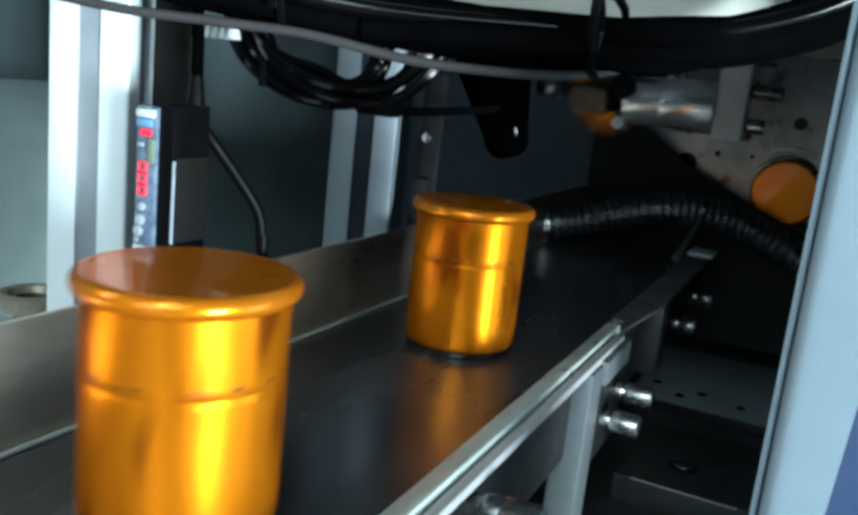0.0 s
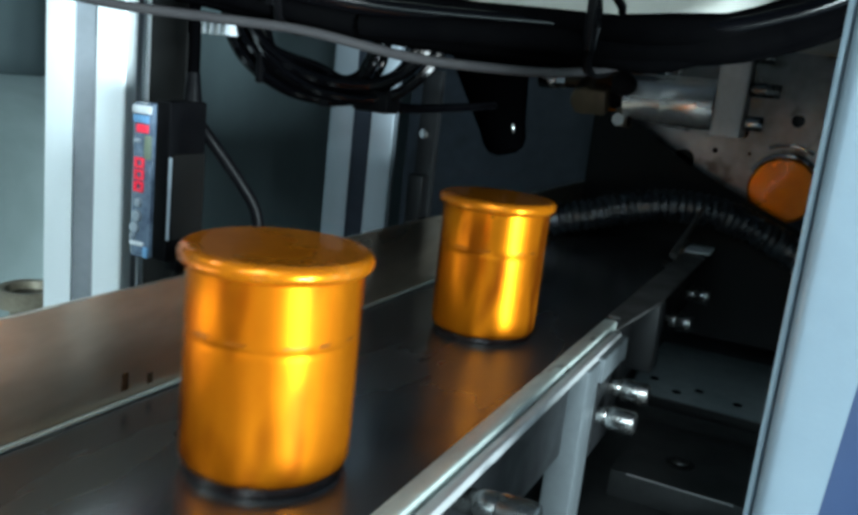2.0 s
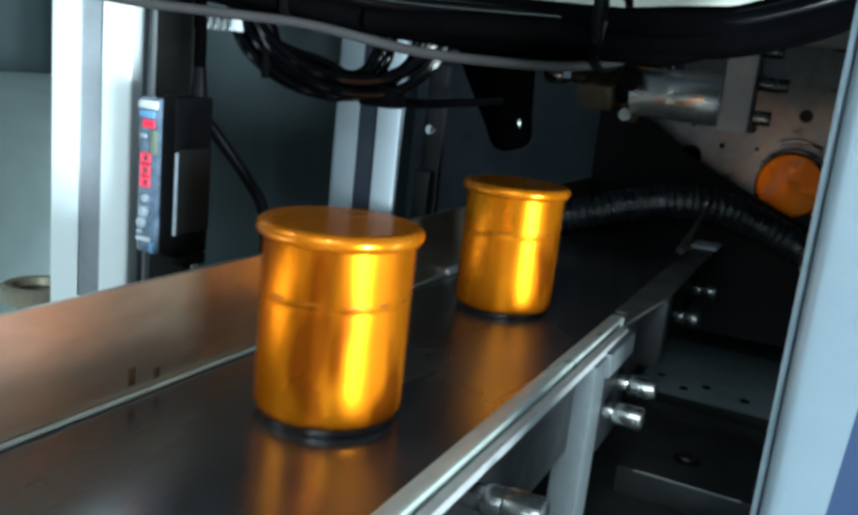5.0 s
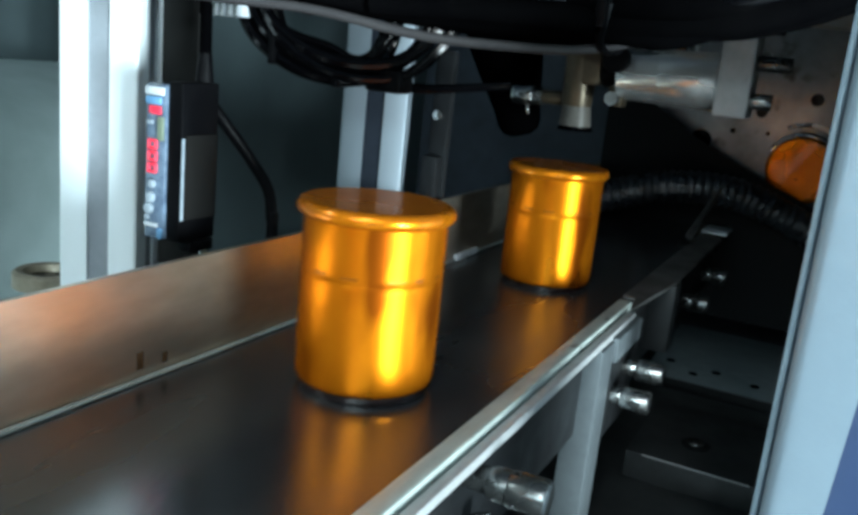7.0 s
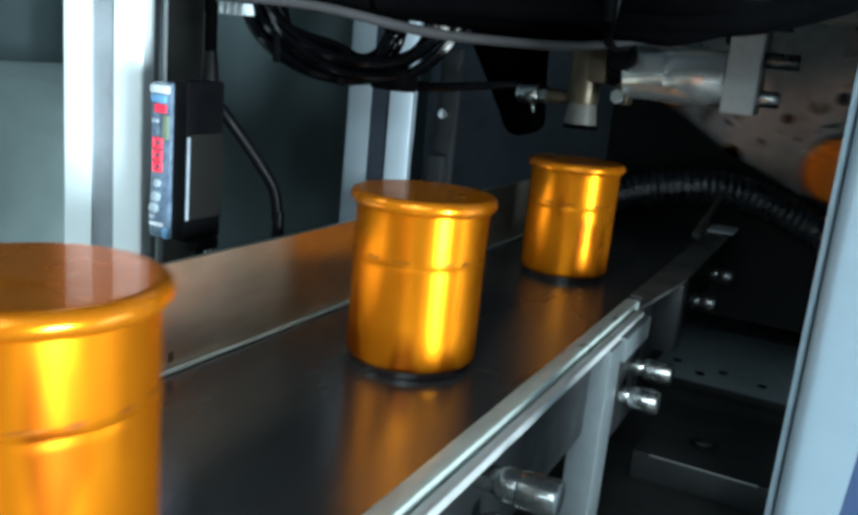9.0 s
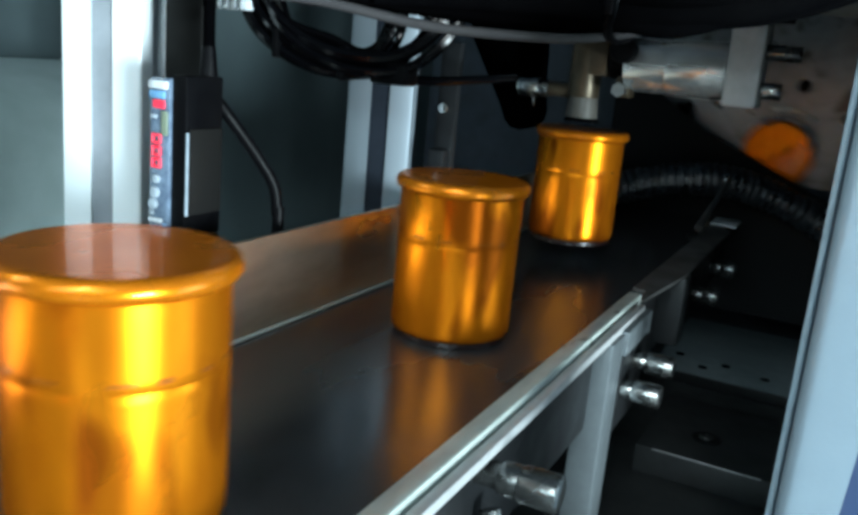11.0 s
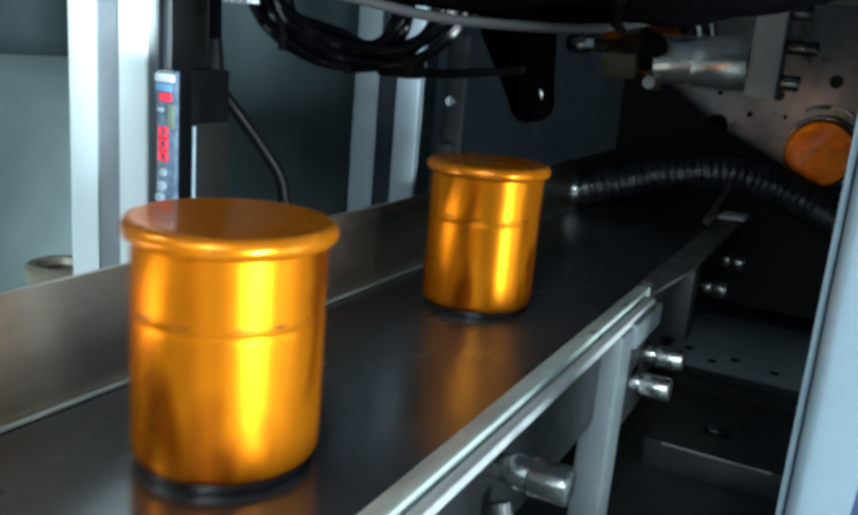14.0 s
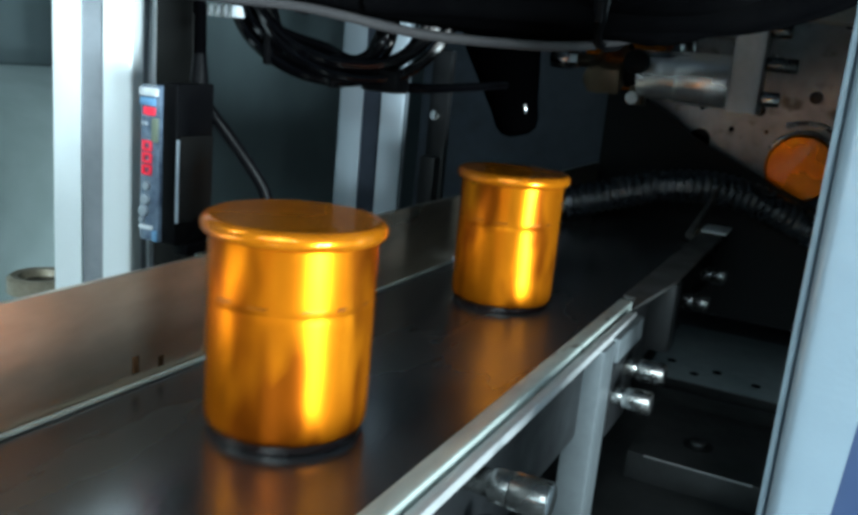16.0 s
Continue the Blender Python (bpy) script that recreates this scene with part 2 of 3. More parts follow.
def tube(bm, line, radius, seg=12):
    """A tube along a line of points; radius is a number or a function of the index."""
    up = Vector((0.11, 0.2, 1)).normalized()
    rings = []
    for i, p in enumerate(line):
        d = (line[min(i + 1, len(line) - 1)] - line[max(i - 1, 0)]).normalized()
        s = d.cross(up).normalized()
        u = s.cross(d)
        r = radius(i) if callable(radius) else radius
        rings.append([bm.verts.new(p + r * (math.cos(2 * math.pi * k / seg) * s + math.sin(2 * math.pi * k / seg) * u)) for k in range(seg)])
    for a, b in zip(rings, rings[1:]):
        for k in range(seg):
            bm.faces.new((a[k], a[(k + 1) % seg], b[(k + 1) % seg], b[k]))
    bm.faces.new(rings[0][::-1])
    bm.faces.new(rings[-1])
    bmesh.ops.recalc_face_normals(bm, faces=bm.faces[:])
    return bm


def extrude_outline(bm, outline, z0, z1):
    a = [bm.verts.new((x, y, z0)) for x, y in outline]
    b = [bm.verts.new((x, y, z1)) for x, y in outline]
    n = len(a)
    for i in range(n):
        bm.faces.new((a[i], a[(i + 1) % n], b[(i + 1) % n], b[i]))
    bm.faces.new(a[::-1])
    bm.faces.new(b)
    bmesh.ops.recalc_face_normals(bm, faces=bm.faces[:])
    return bm


def part(name, bm, mat, parent=None, label="", at=None, smooth=35):
    me = bpy.data.meshes.new(name)
    bm.to_mesh(me)
    bm.free()
    me.materials.append(mat)
    for p in me.polygons:
        p.use_smooth = True
    me.set_sharp_from_angle(angle=radians(smooth))
    ob = new(name, me)
    ob.parent = parent
    if at is not None:
        ob.matrix_basis = at
    return tagged(ob, label)


def B():
    return bmesh.new()


def thing(name, label, category, at=None, group="", kind=""):
    ob = new(name)
    ob.empty_display_size = 0.02
    if at is not None:
        ob.matrix_basis = at
    return tagged(ob, label, category, group, kind)


# ---------- the hall round the machine, out of view ----------
def hall():
    part("floor", box(B(), -3, 2.6, -3, 3, -0.95, -0.9), FLOOR)
    tagged(bpy.data.objects["floor"], "grey concrete hall floor under the machine", "floor", kind="structure")
    for name, b in (("wall_west", (-3.1, -3, -3, 3, -0.9, 1.5)), ("wall_north", (-3, 2.5, 3, 3.1, -0.9, 1.5)), ("wall_south", (-3, 2.5, -3.1, -3, -0.9, 1.5))):
        tagged(part(name, box(B(), *b), HALL), "pale grey painted hall wall", "wall", kind="structure")
    # the east wall has a low opening, added for the key lamp
    bm = B()
    box(bm, 2.5, 2.6, -3, -1.3, -0.9, 1.5)
    box(bm, 2.5, 2.6, -0.3, 3, -0.9, 1.5)
    box(bm, 2.5, 2.6, -1.3, -0.3, -0.9, -0.87)
    box(bm, 2.5, 2.6, -1.3, -0.3, 0.12, 1.5)
    tagged(part("wall_east", bm, HALL), "pale grey painted hall wall with a low opening added for the key lamp", "wall", kind="structure")
    tagged(part("ceiling", box(B(), -3, 2.6, -3, 3, 1.5, 1.55), HALL), "pale grey hall ceiling", "ceiling", kind="structure")


# unseen fitting that gives each added fill lamp a body
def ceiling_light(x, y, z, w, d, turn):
    f = thing("ceiling_light", "unseen long white fitting added round a fill lamp, with a lit diffuser", "lamp", pose(x, y, z, 0, 0, turn), "ceiling lights of the hall")
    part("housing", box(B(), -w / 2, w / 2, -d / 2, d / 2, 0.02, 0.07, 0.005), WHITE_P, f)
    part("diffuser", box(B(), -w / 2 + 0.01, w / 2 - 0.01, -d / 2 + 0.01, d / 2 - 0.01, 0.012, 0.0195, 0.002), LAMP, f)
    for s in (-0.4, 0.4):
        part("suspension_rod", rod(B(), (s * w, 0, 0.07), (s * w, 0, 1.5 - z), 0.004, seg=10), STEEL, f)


def conveyor_stand(y):
    f = thing("conveyor_stand", "plain steel stand under the outgoing conveyor", "stand", pose(0, y, 0), "stands under the conveyor")
    for x in (-0.175, -0.095):
        part("leg", box(B(), x - 0.01, x + 0.01, -0.01, 0.01, -0.9, -0.031, 0.001), BRACKET, f)
    part("cross_bar", box(B(), -0.164, -0.106, -0.008, 0.008, -0.6, -0.58, 0.001), BRACKET, f)


# ---------- the machine's frame and panels ----------
def profile_post(w, z0, z1, turn, x, y, label, slot_mat, skin):
    """An extruded aluminium post with a covered slot in each face."""
    h, g, dpt, r = w / 2, 0.0042 * w / 0.03, 0.002, 0.0012
    outline = []
    for k in range(4):
        a = k * math.pi / 2
        for px, py in ((-h + r, -h), (-g, -h), (-g, -h + dpt), (g, -h + dpt), (g, -h), (h - r, -h), (h - 0.3 * r, -h + 0.3 * r)):
            outline.append((px * math.cos(a) - py * math.sin(a), px * math.sin(a) + py * math.cos(a)))
    post = thing("frame_post", label, "post", pose(x, y, 0, 0, 0, turn), "posts of the machine frame")
    part("extrusion", extrude_outline(B(), outline, z0, z1), skin, post, smooth=60)
    for k in range(4):
        bm = box(B(), -g + 0.0002, g - 0.0002, -h + 0.0012, -h + 0.0022, z0, z1)
        part("slot_cover", bm, slot_mat, post, "plastic slot cover", pose(0, 0, 0, 0, 0, 90 * k))
    return post


def frame_and_panels():
    profile_post(0.0315, -0.115, 0.449, 25, -0.2690, 0.2460, "bright anodised aluminium profile post with a grey slot cover", SLOT, ALU)
    profile_post(0.0335, -0.115, 0.449, 25, -0.2253, 0.3833, "aluminium profile post, toned down for shade, with a dark slot, beside hanging cables", SLOT_SHADED, SHADED_ALU)
    # the door post beside the camera
    post = thing("door_post", "wide blue-grey painted machine door post with rounded edges", "post", pose(0.0102, 0.214, 0, 0, 0, -2))
    bm = extrude_outline(B(), [(-0.0112, -0.115), (-0.0056, -0.115), (0.0025, 0.008), (0.0094, 0.122), (0.0094, 0.449), (-0.0112, 0.449)], -0.0186, 0.0074)
    bmesh.ops.transform(bm, matrix=Matrix.Rotation(radians(90), 4, "X"), verts=bm.verts[:])
    bmesh.ops.bevel(bm, geom=[e for e in bm.edges if abs(e.verts[0].co.z - e.verts[1].co.z) > 0.2], offset=0.003, segments=4, profile=0.5, affect="EDGES")
    part("post_body", bm, POWDER, post)
    part("edge_strip", box(B(), -0.0134, -0.0119, -0.0035, 0.0124, -0.115, 0.449, 0.0005), POWDER, post, "pale sealing strip along the edge")
    part("gasket", box(B(), -0.0119, -0.0113, -0.0022, 0.0118, -0.115, 0.449, 0.0002), GASKET, post, "dark blue rubber gasket in the groove")
    # dark blue sheet that shows past the post's slanted edge
    leaf = thing("door_leaf", "dark blue sheet behind the slanted edge of the door post", "door leaf")
    bm = extrude_outline(B(), [(0.0060, -0.114), (0.0060, 0.30), (0.050, 0.30), (0.050, -0.114)], -0.2370, -0.2345)
    bmesh.ops.transform(bm, matrix=Matrix.Rotation(radians(90), 4, "X"), verts=bm.verts[:])
    part("leaf_sheet", bm, CORNER_BLUE, leaf)
    part("leaf_rim", box(B(), 0.0502, 0.0530, 0.2300, 0.2400, -0.115, 0.30, 0.0006), CORNER_BLUE, leaf)
    # side panel drawn as a profile swept along y; upward shade is put into its curved-back top
    roll, x = [], -0.49
    for k in range(23):
        c = 1 - k / 25
        roll.append((x, 0.016 + 0.066 * (1 - c)))
        x -= 0.066 / 25 * math.sqrt(1 - (c - 0.02) ** 2) / (c - 0.02)
    bm = extrude_outline(B(), [(-0.49, -0.115)] + roll + [(-0.64, 0.074), (-0.64, -0.115)], -0.62, 0.1)
    bmesh.ops.transform(bm, matrix=Matrix.Rotation(radians(90), 4, "X"), verts=bm.verts[:])
    tagged(part("panel_west", bm, PANEL), "pale grey-green painted machine side panel", "panel", kind="structure")
    # shade on the rear of the side wall, put into the colour
    tagged(part("panel_west_rear", box(B(), -0.50, -0.488, 0.446, 0.95, -0.115, 0.449), SHADED_GREEN_PANEL), "machine side panel with its shade put into a dark grey-green colour", "panel", kind="structure")
    # unseen panels, added to keep daylight off the rear; the slot lights far cups
    tagged(part("panel_front", box(box(box(box(B(), 0.12, 1.0, 0.341, 0.349, -0.115, 0.449), 0.0, 0.03, 0.341, 0.349, -0.115, 0.449), 0.03, 0.12, 0.341, 0.349, 0.068, 0.449), 0.03, 0.12, 0.341, 0.349, -0.115, -0.055), POWDER), "unseen blue-grey front panel added to block daylight, with a low slot", "panel", kind="structure")
    tagged(part("panel_east", box(B(), 1.0, 1.01, 0.3, 0.95, -0.115, 0.449, 0.001), POWDER), "unseen blue-grey end panel added to close the machine off", "panel", kind="structure")
    # shade on the upper side wall, put into a dark panel
    tagged(part("panel_upper", box(box(B(), -0.656, -0.641, -0.1, 0.62, -0.115, 0.449), -0.656, -0.501, 0.621, 0.631, -0.115, 0.449), SHADED_GREEN_PANEL), "upper machine side panel coloured dark for shade", "panel", kind="structure")
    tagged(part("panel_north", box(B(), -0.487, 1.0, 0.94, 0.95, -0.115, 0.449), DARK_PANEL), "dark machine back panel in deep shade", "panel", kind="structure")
    tagged(part("base_plate", box(box(B(), -0.66, 0.05, -0.3, 0.34, -0.14, -0.115), -0.66, 1.01, 0.34, 0.95, -0.14, -0.115), BLOCK), "dark oily steel machine base plate", "base plate", kind="structure")
    # unseen roof, added to keep the lamps overhead off the machine
    tagged(part("machine_roof", box(B(), -0.66, 1.01, -0.1, 0.95, 0.45, 0.46), DARK_PANEL), "unseen dark roof panel added to block light from above", "roof panel", kind="structure")
    tagged(part("machine_table", box(box(B(), -0.66, 0.05, -0.3, 0.34, -0.9, -0.141), -0.66, 1.01, 0.34, 0.95, -0.9, -0.141), POWDER), "blue-grey painted machine cabinet under the base plate", "cabinet", kind="structure")


# ---------- conveyor ----------
def conveyor():
    c = thing("belt_conveyor", "narrow conveyor with glossy charcoal belt and worn aluminium rail", "conveyor")
    bm = B()
    box(bm, -0.1865, -0.0885, -2.6, 0.72, -0.012, 0.0)
    part("belt", bm, BELT, c, "smooth charcoal belt with faint scuffs")
    part("end_roller", rod(B(), (-0.186, 0.72, -0.0065), (-0.089, 0.72, -0.0065), 0.0062, seg=24), BELT, c)
    bm = B()
    box(bm, -0.0880, -0.0814, -2.6, 0.405, -0.0060, 0.0022, 0.0010)
    part("edge_rail", bm, RAIL, c, "scratched aluminium edge rail")
    part("rail_lip", box(B(), -0.0806, -0.0766, -2.6, 0.395, -0.0040, -0.0002, 0.0008), PLATE, c, "duller lower lip of the rail")
    part("lip_web", box(B(), -0.0814, -0.0780, -2.6, 0.394, -0.0060, -0.0042), DARK_STEEL, c)
    part("side_beam", box(B(), -0.088, -0.083, -2.6, 0.7, -0.045, -0.0062, 0.001), DARK_STEEL, c)
    part("bed", box(B(), -0.18, -0.0885, -2.55, 0.7, -0.03, -0.0123), DARK_STEEL, c)
    # the side guide on the far edge
    g = thing("side_guide", "tall brushed steel side guide plate with brown reflections and dents", "guide plate")
    part("plate", box(B(), -0.1895, -0.1872, -2.6, 0.70, -0.02, 0.0375, 0.0006), STEEL_GUIDE, g)
    part("bottom_bead", box(B(), -0.1868, -0.1854, -2.6, 0.70, 0.0003, 0.0017, 0.0004), RAIL, g, "pale bead along the foot of the guide")
    part("rust_mark", box(B(), -0.18719, -0.1870, 0.1810, 0.1838, 0.0042, 0.0100, 0.00005), RUST, g, "dark brown rust mark")
    part("rust_mark", box(B(), -0.18719, -0.1870, 0.1920, 0.1944, 0.0036, 0.0072, 0.00005), RUST, g, "dark brown rust mark")
    # glint at the guide's foot, put in as a small white strip
    part("joint_clip", box(B(), -0.1868, -0.1842, 0.415, 0.445, 0.0002, 0.004, 0.0008), WHITE_P, g, "white strip standing for a glint on the guide")


def cap_screw(label, x, y, z, head, length, r, at_x, metal=None):
    metal = metal or STEEL
    s = thing("cap_screw", label, "screw", pose(at_x, y, z), "cap screws on the conveyor brackets")
    part("shank", rod(B(), (0, 0, 0), (length, 0, 0), r * 0.80, seg=20, bevel=0.0005), metal, s)
    part("head", rod(B(), (length, 0, 0), (length + head, 0, 0), r, seg=24, bevel=0.0006), metal, s)
    part("socket", rod(B(), (length + head - 0.0005, 0, 0), (length + head + 0.0002, 0, 0), r * 0.5, seg=6), DARK_STEEL, s)
    return s


def brackets():
    b = thing("rail_bracket", "upright milled steel bracket bar carrying the conveyor rail", "bracket")
    part("bar", box(B(), -0.0885, -0.0750, 0.333, 0.352, -0.115, -0.0035, 0.0008), BRACKET, b)
    part("side_plate", box(B(), -0.0865, -0.0745, 0.3525, 0.396, -0.05, -0.0145, 0.0008), DARK_STEEL, b)
    part("top_block", box(B(), -0.0865, -0.0735, 0.3525, 0.398, -0.014, -0.0025, 0.0008), BRACKET, b)
    b = thing("rail_bracket", "dark bracket bar behind the bright one, in shade", "bracket")
    part("bar", box(B(), -0.099, -0.0885, 0.372, 0.39, -0.115, -0.03, 0.0008), BRACKET, b)
    cap_screw("bright cap screw in the rail bracket", 0, 0.377, -0.0225, 0.0125, 0.006, 0.0052, -0.0745)
    cap_screw("bright cap screw in the rail bracket", 0, 0.358, -0.0305, 0.0125, 0.005, 0.0052, -0.0745)
    s = thing("adjusting_screw", "large dull steel adjusting screw under the rail", "screw", pose(-0.083, 0.213, -0.0110))
    part("spacer", rod(B(), (0, 0, 0), (0.008, 0, 0), 0.0042, seg=20), DULL_STEEL, s)
    part("collar", rod(B(), (0.008, 0, 0), (0.0145, 0, 0), 0.0052, seg=24, bevel=0.0006), DULL_STEEL, s)
    part("head", rod(B(), (0.0145, 0, 0), (0.0265, 0, 0), 0.0058, seg=24, bevel=0.0009), DULL_STEEL, s)
    s = thing("tension_bolt", "steel tension bolt hanging below the rail", "bolt", pose(-0.078, 0.215, -0.024))
    part("stem", rod(B(), (0, 0, 0), (0.012, -0.006, -0.03), 0.0035, seg=16), DULL_STEEL, s)
    # guide deflector at the far end of the rail
    d = thing("guide_deflector", "dark bent deflector at the rail's end with a pale clip", "deflector")
    bm = extrude_outline(B(), [(-0.0768, 0.380), (-0.0698, 0.4555), (-0.0698, 0.622), (-0.0868, 0.645), (-0.0868, 0.4055), (-0.0805, 0.4055)], 0.0024, 0.0042)
    bmesh.ops.bevel(bm, geom=bm.edges[:], offset=0.0005, segments=1, affect="EDGES")
    part("strip", bm, DEFLECTOR, d, "stained wide deflector strip with a slanted end")
    part("under_strip", box(B(), -0.0868, -0.0830, 0.4055, 0.645, -0.006, 0.0023, 0.0006), DARK_STEEL, d)
    part("cheek", box(B(), -0.0842, -0.0690, 0.4545, 0.472, -0.037, 0.0022, 0.0015), TAB, d, "dark folded tab")
    part("arm", box(B(), -0.0829, -0.0765, 0.4725, 0.63, -0.022, 0.0022, 0.001), DARK_STEEL, d)
    part("top_clip", box(B(), -0.0870, -0.0685, 0.632, 0.662, 0.0044, 0.0066, 0.0008), WHITE_P, d, "pale worn clip")
    part("clip_block", box(B(), -0.0935, -0.0872, 0.630, 0.655, 0.0026, 0.0080, 0.0008), BRASS, d, "brown clip block")
    bm = rod(B(), (-0.0835, 0.56, 0.0127), (-0.0768, 0.63, 0.0423), 0.0026, 0.0012, 12)
    part("needle", bm, DEFLECTOR, d, "thin steel guide finger")
    for y, z in ((0.600, -0.0190), (0.53, -0.0232)):
        cap_screw("dull cap screw in the deflector arm", 0, y, z, 0.0095, 0.007, 0.0060, -0.0765, DULL_STEEL)


def base_things():
    k = thing("clamp_block", "dark oiled steel clamp block with a socket screw", "block")
    part("block_body", box(B(), -0.0815, 0.0, 0.452, 0.545, -0.1148, -0.098, 0.0012), BLOCK, k)
    part("worn_edge", box(B(), -0.072, -0.013, 0.4518, 0.4526, -0.0988, -0.0979, 0.0002), PLATE, k, "bare worn edge")
    part("screw_recess", rod(B(), (-0.0475, 0.486, -0.0982), (-0.0475, 0.486, -0.0974), 0.0085, seg=28), DARK_STEEL, k)
    part("screw_head", rod(B(), (-0.0475, 0.486, -0.0974), (-0.0475, 0.486, -0.0955), 0.0052, seg=24, bevel=0.0005), DULL_STEEL, k)
    for x, y in ((-0.096, 0.66), (-0.060, 0.655), (-0.03, 0.645), (-0.075, 0.640)):
        h = thing("base_screw", "small dark screw sunk in the ledge plate", "screw", pose(x, y, -0.107))
        part("screw_head", rod(B(), (0, 0, -0.001), (0, 0, 0.0006), 0.0035, seg=16), RUBBER, h)
    k = thing("rear_ledge", "grey steel ledge plate on the base with small screws", "ledge")
    part("ledge_body", box(B(), -0.11, 0.08, 0.618, 0.775, -0.1148, -0.107, 0.0004), BASE, k)
    # the ledge's front edge falls in shade; a dark strip stands for it
    part("front_strip", box(B(), -0.11, 0.08, 0.6162, 0.6178, -0.1148, -0.1066, 0.0003), DARK_STEEL, k, "dark strip standing for shade along the front edge")


# ---------- sensor amplifier on the post ----------
def sensor():
    s = thing("sensor_amplifier", "slim black sensor amplifier with a smoky cover and red digits", "sensor", pose(-0.2175, 0.221, -0.0025))
    part("housing", box(B(), 0.0017, 0.0083, 0.0005, 0.0195, 0.038, 0.096, 0.0008), PLASTIC, s)
    part("side_cover", box(B(), 0.0084, 0.0092, 0.002, 0.0187, 0.0465, 0.0775, 0.0003), GREY_PLASTIC, s, "dark grey side cover")
    # light along the cover's edge, put in as a pale strip
    part("cover_edge", box(B(), 0.0084, 0.0095, 0.0003, 0.0012, 0.0465, 0.0765, 0.0004), BUTTON, s, "pale lit edge of the side cover")
    front = part("front_cover", box(B(), -0.0082, 0.0015, -0.0005, 0.0185, 0.038, 0.0945, 0.0012), CLEAR, s, "smoky clear front cover")
    part("top_cap", box(B(), -0.0078, 0.0010, -0.0016, -0.0003, 0.0905, 0.0935, 0.0005), WHITE_P, front, "pale cap")
    # the grey-green bar is glare on the clear cover, put in as colour
    for mat, x0, x1, z0, z1, lab in ((RED, -0.0058, -0.0004, 0.0838, 0.0868, "red lit bar"), (GLARE, -0.0018, 0.0010, 0.0745, 0.0830, "grey-green bar standing for glare"),
                                     (BLUE, -0.0076, -0.0004, 0.0872, 0.0900, "blue bar"), (WHITE_P, -0.0076, -0.0010, 0.0425, 0.0440, "pale bar"),
                                     (BLUE, -0.0010, 0.0013, 0.0385, 0.0425, "blue bar"), (BUTTON, -0.0072, -0.0040, 0.0800, 0.0815, "pale slanted bar")):
        part("display_bar", box(B(), x0, x1, -0.0014, -0.0002, z0, z1, 0.0004), mat, front, lab)
    for z in (0.0625, 0.0668, 0.0711):
        bm = B()
        for x0, x1, dz0, dz1 in ((-0.0062, -0.0052, 0, 0.0038), (-0.0028, -0.0018, 0, 0.0038), (-0.0051, -0.0029, 0.0028, 0.0038), (-0.0051, -0.0029, 0.0, 0.001)):
            box(bm, x0, x1, -0.0016, -0.0004, z + dz0, z + dz1, 0.0003, 1)
        part("display_digit", bm, RED, front, "red lit digit, unreadable")
    for x, z, r in ((-0.0040, 0.0585, 0.0016), (-0.0046, 0.0535, 0.0021), (-0.0054, 0.0492, 0.0021), (-0.0062, 0.0458, 0.0011)):
        part("button", rod(B(), (x, 0.0, z), (x, -0.0018, z), r, seg=16, bevel=0.0006), BUTTON, front, "pale grey push button")
    part("bottom_plug", box(B(), 0.002, 0.0088, 0.006, 0.0185, 0.0335, 0.0378, 0.0006), PLASTIC, s)
    part("plug_pin", rod(B(), (0.001, 0.016, 0.0380), (0.001, 0.016, 0.028), 0.0022, seg=12), GREY_PLASTIC, s)
    part("plug_pin", rod(B(), (0.001, 0.022, 0.0405), (0.001, 0.022, 0.028), 0.0018, seg=12), STEEL, s)
    part("cable_boot", rod(B(), (0.0045, 0.0155, 0.096), (0.0045, 0.0155, 0.1065), 0.0034, 0.0024, 16), PLASTIC, s)
    part("mounting_rail", box(B(), -0.022, -0.004, 0.0205, 0.027, -0.115, 0.45, 0.0006), GREY_PLASTIC, s, "dark grey mounting rail")
    c = thing("sensor_cable", "thin black sensor cable rising into the dark", "cable")
    part("sheath", tube(B(), spline([(-0.2130, 0.2365, 0.1035), (-0.2132, 0.2365, 0.12), (-0.2140, 0.2365, 0.15), (-0.2140, 0.2365, 0.449)]), 0.0022), MATT_RUBBER, c)
    c = thing("sensor_cable", "black cable bending down behind the guide plate", "cable")
    part("sheath", tube(B(), spline([(-0.2135, 0.2380, 0.0880), (-0.2105, 0.2465, 0.0780), (-0.2035, 0.2550, 0.0635), (-0.1995, 0.2600, 0.053), (-0.198, 0.261, 0.042),
                                     (-0.1975, 0.261, 0.03), (-0.2, 0.261, -0.115)]), 0.0024), PLASTIC, c)
    p = thing("pipe_fitting", "worn brownish round pipe fitting behind the guide plate", "fitting", pose(-0.349, 0.277, 0))
    bm = lathe(B(), [(0.009, -0.115), (0.009, -0.022), (0.0165, -0.0215), (0.0165, -0.0145), (0.0145, -0.0130), (0.0112, -0.0135), (0.0100, -0.018), (0.0, -0.018)], 32)
    part("flange", bm, STAINED, p)
    part("bore", rod(B(), (0, 0, -0.0178), (0, 0, -0.0165), 0.0085, seg=28), RUBBER, p)


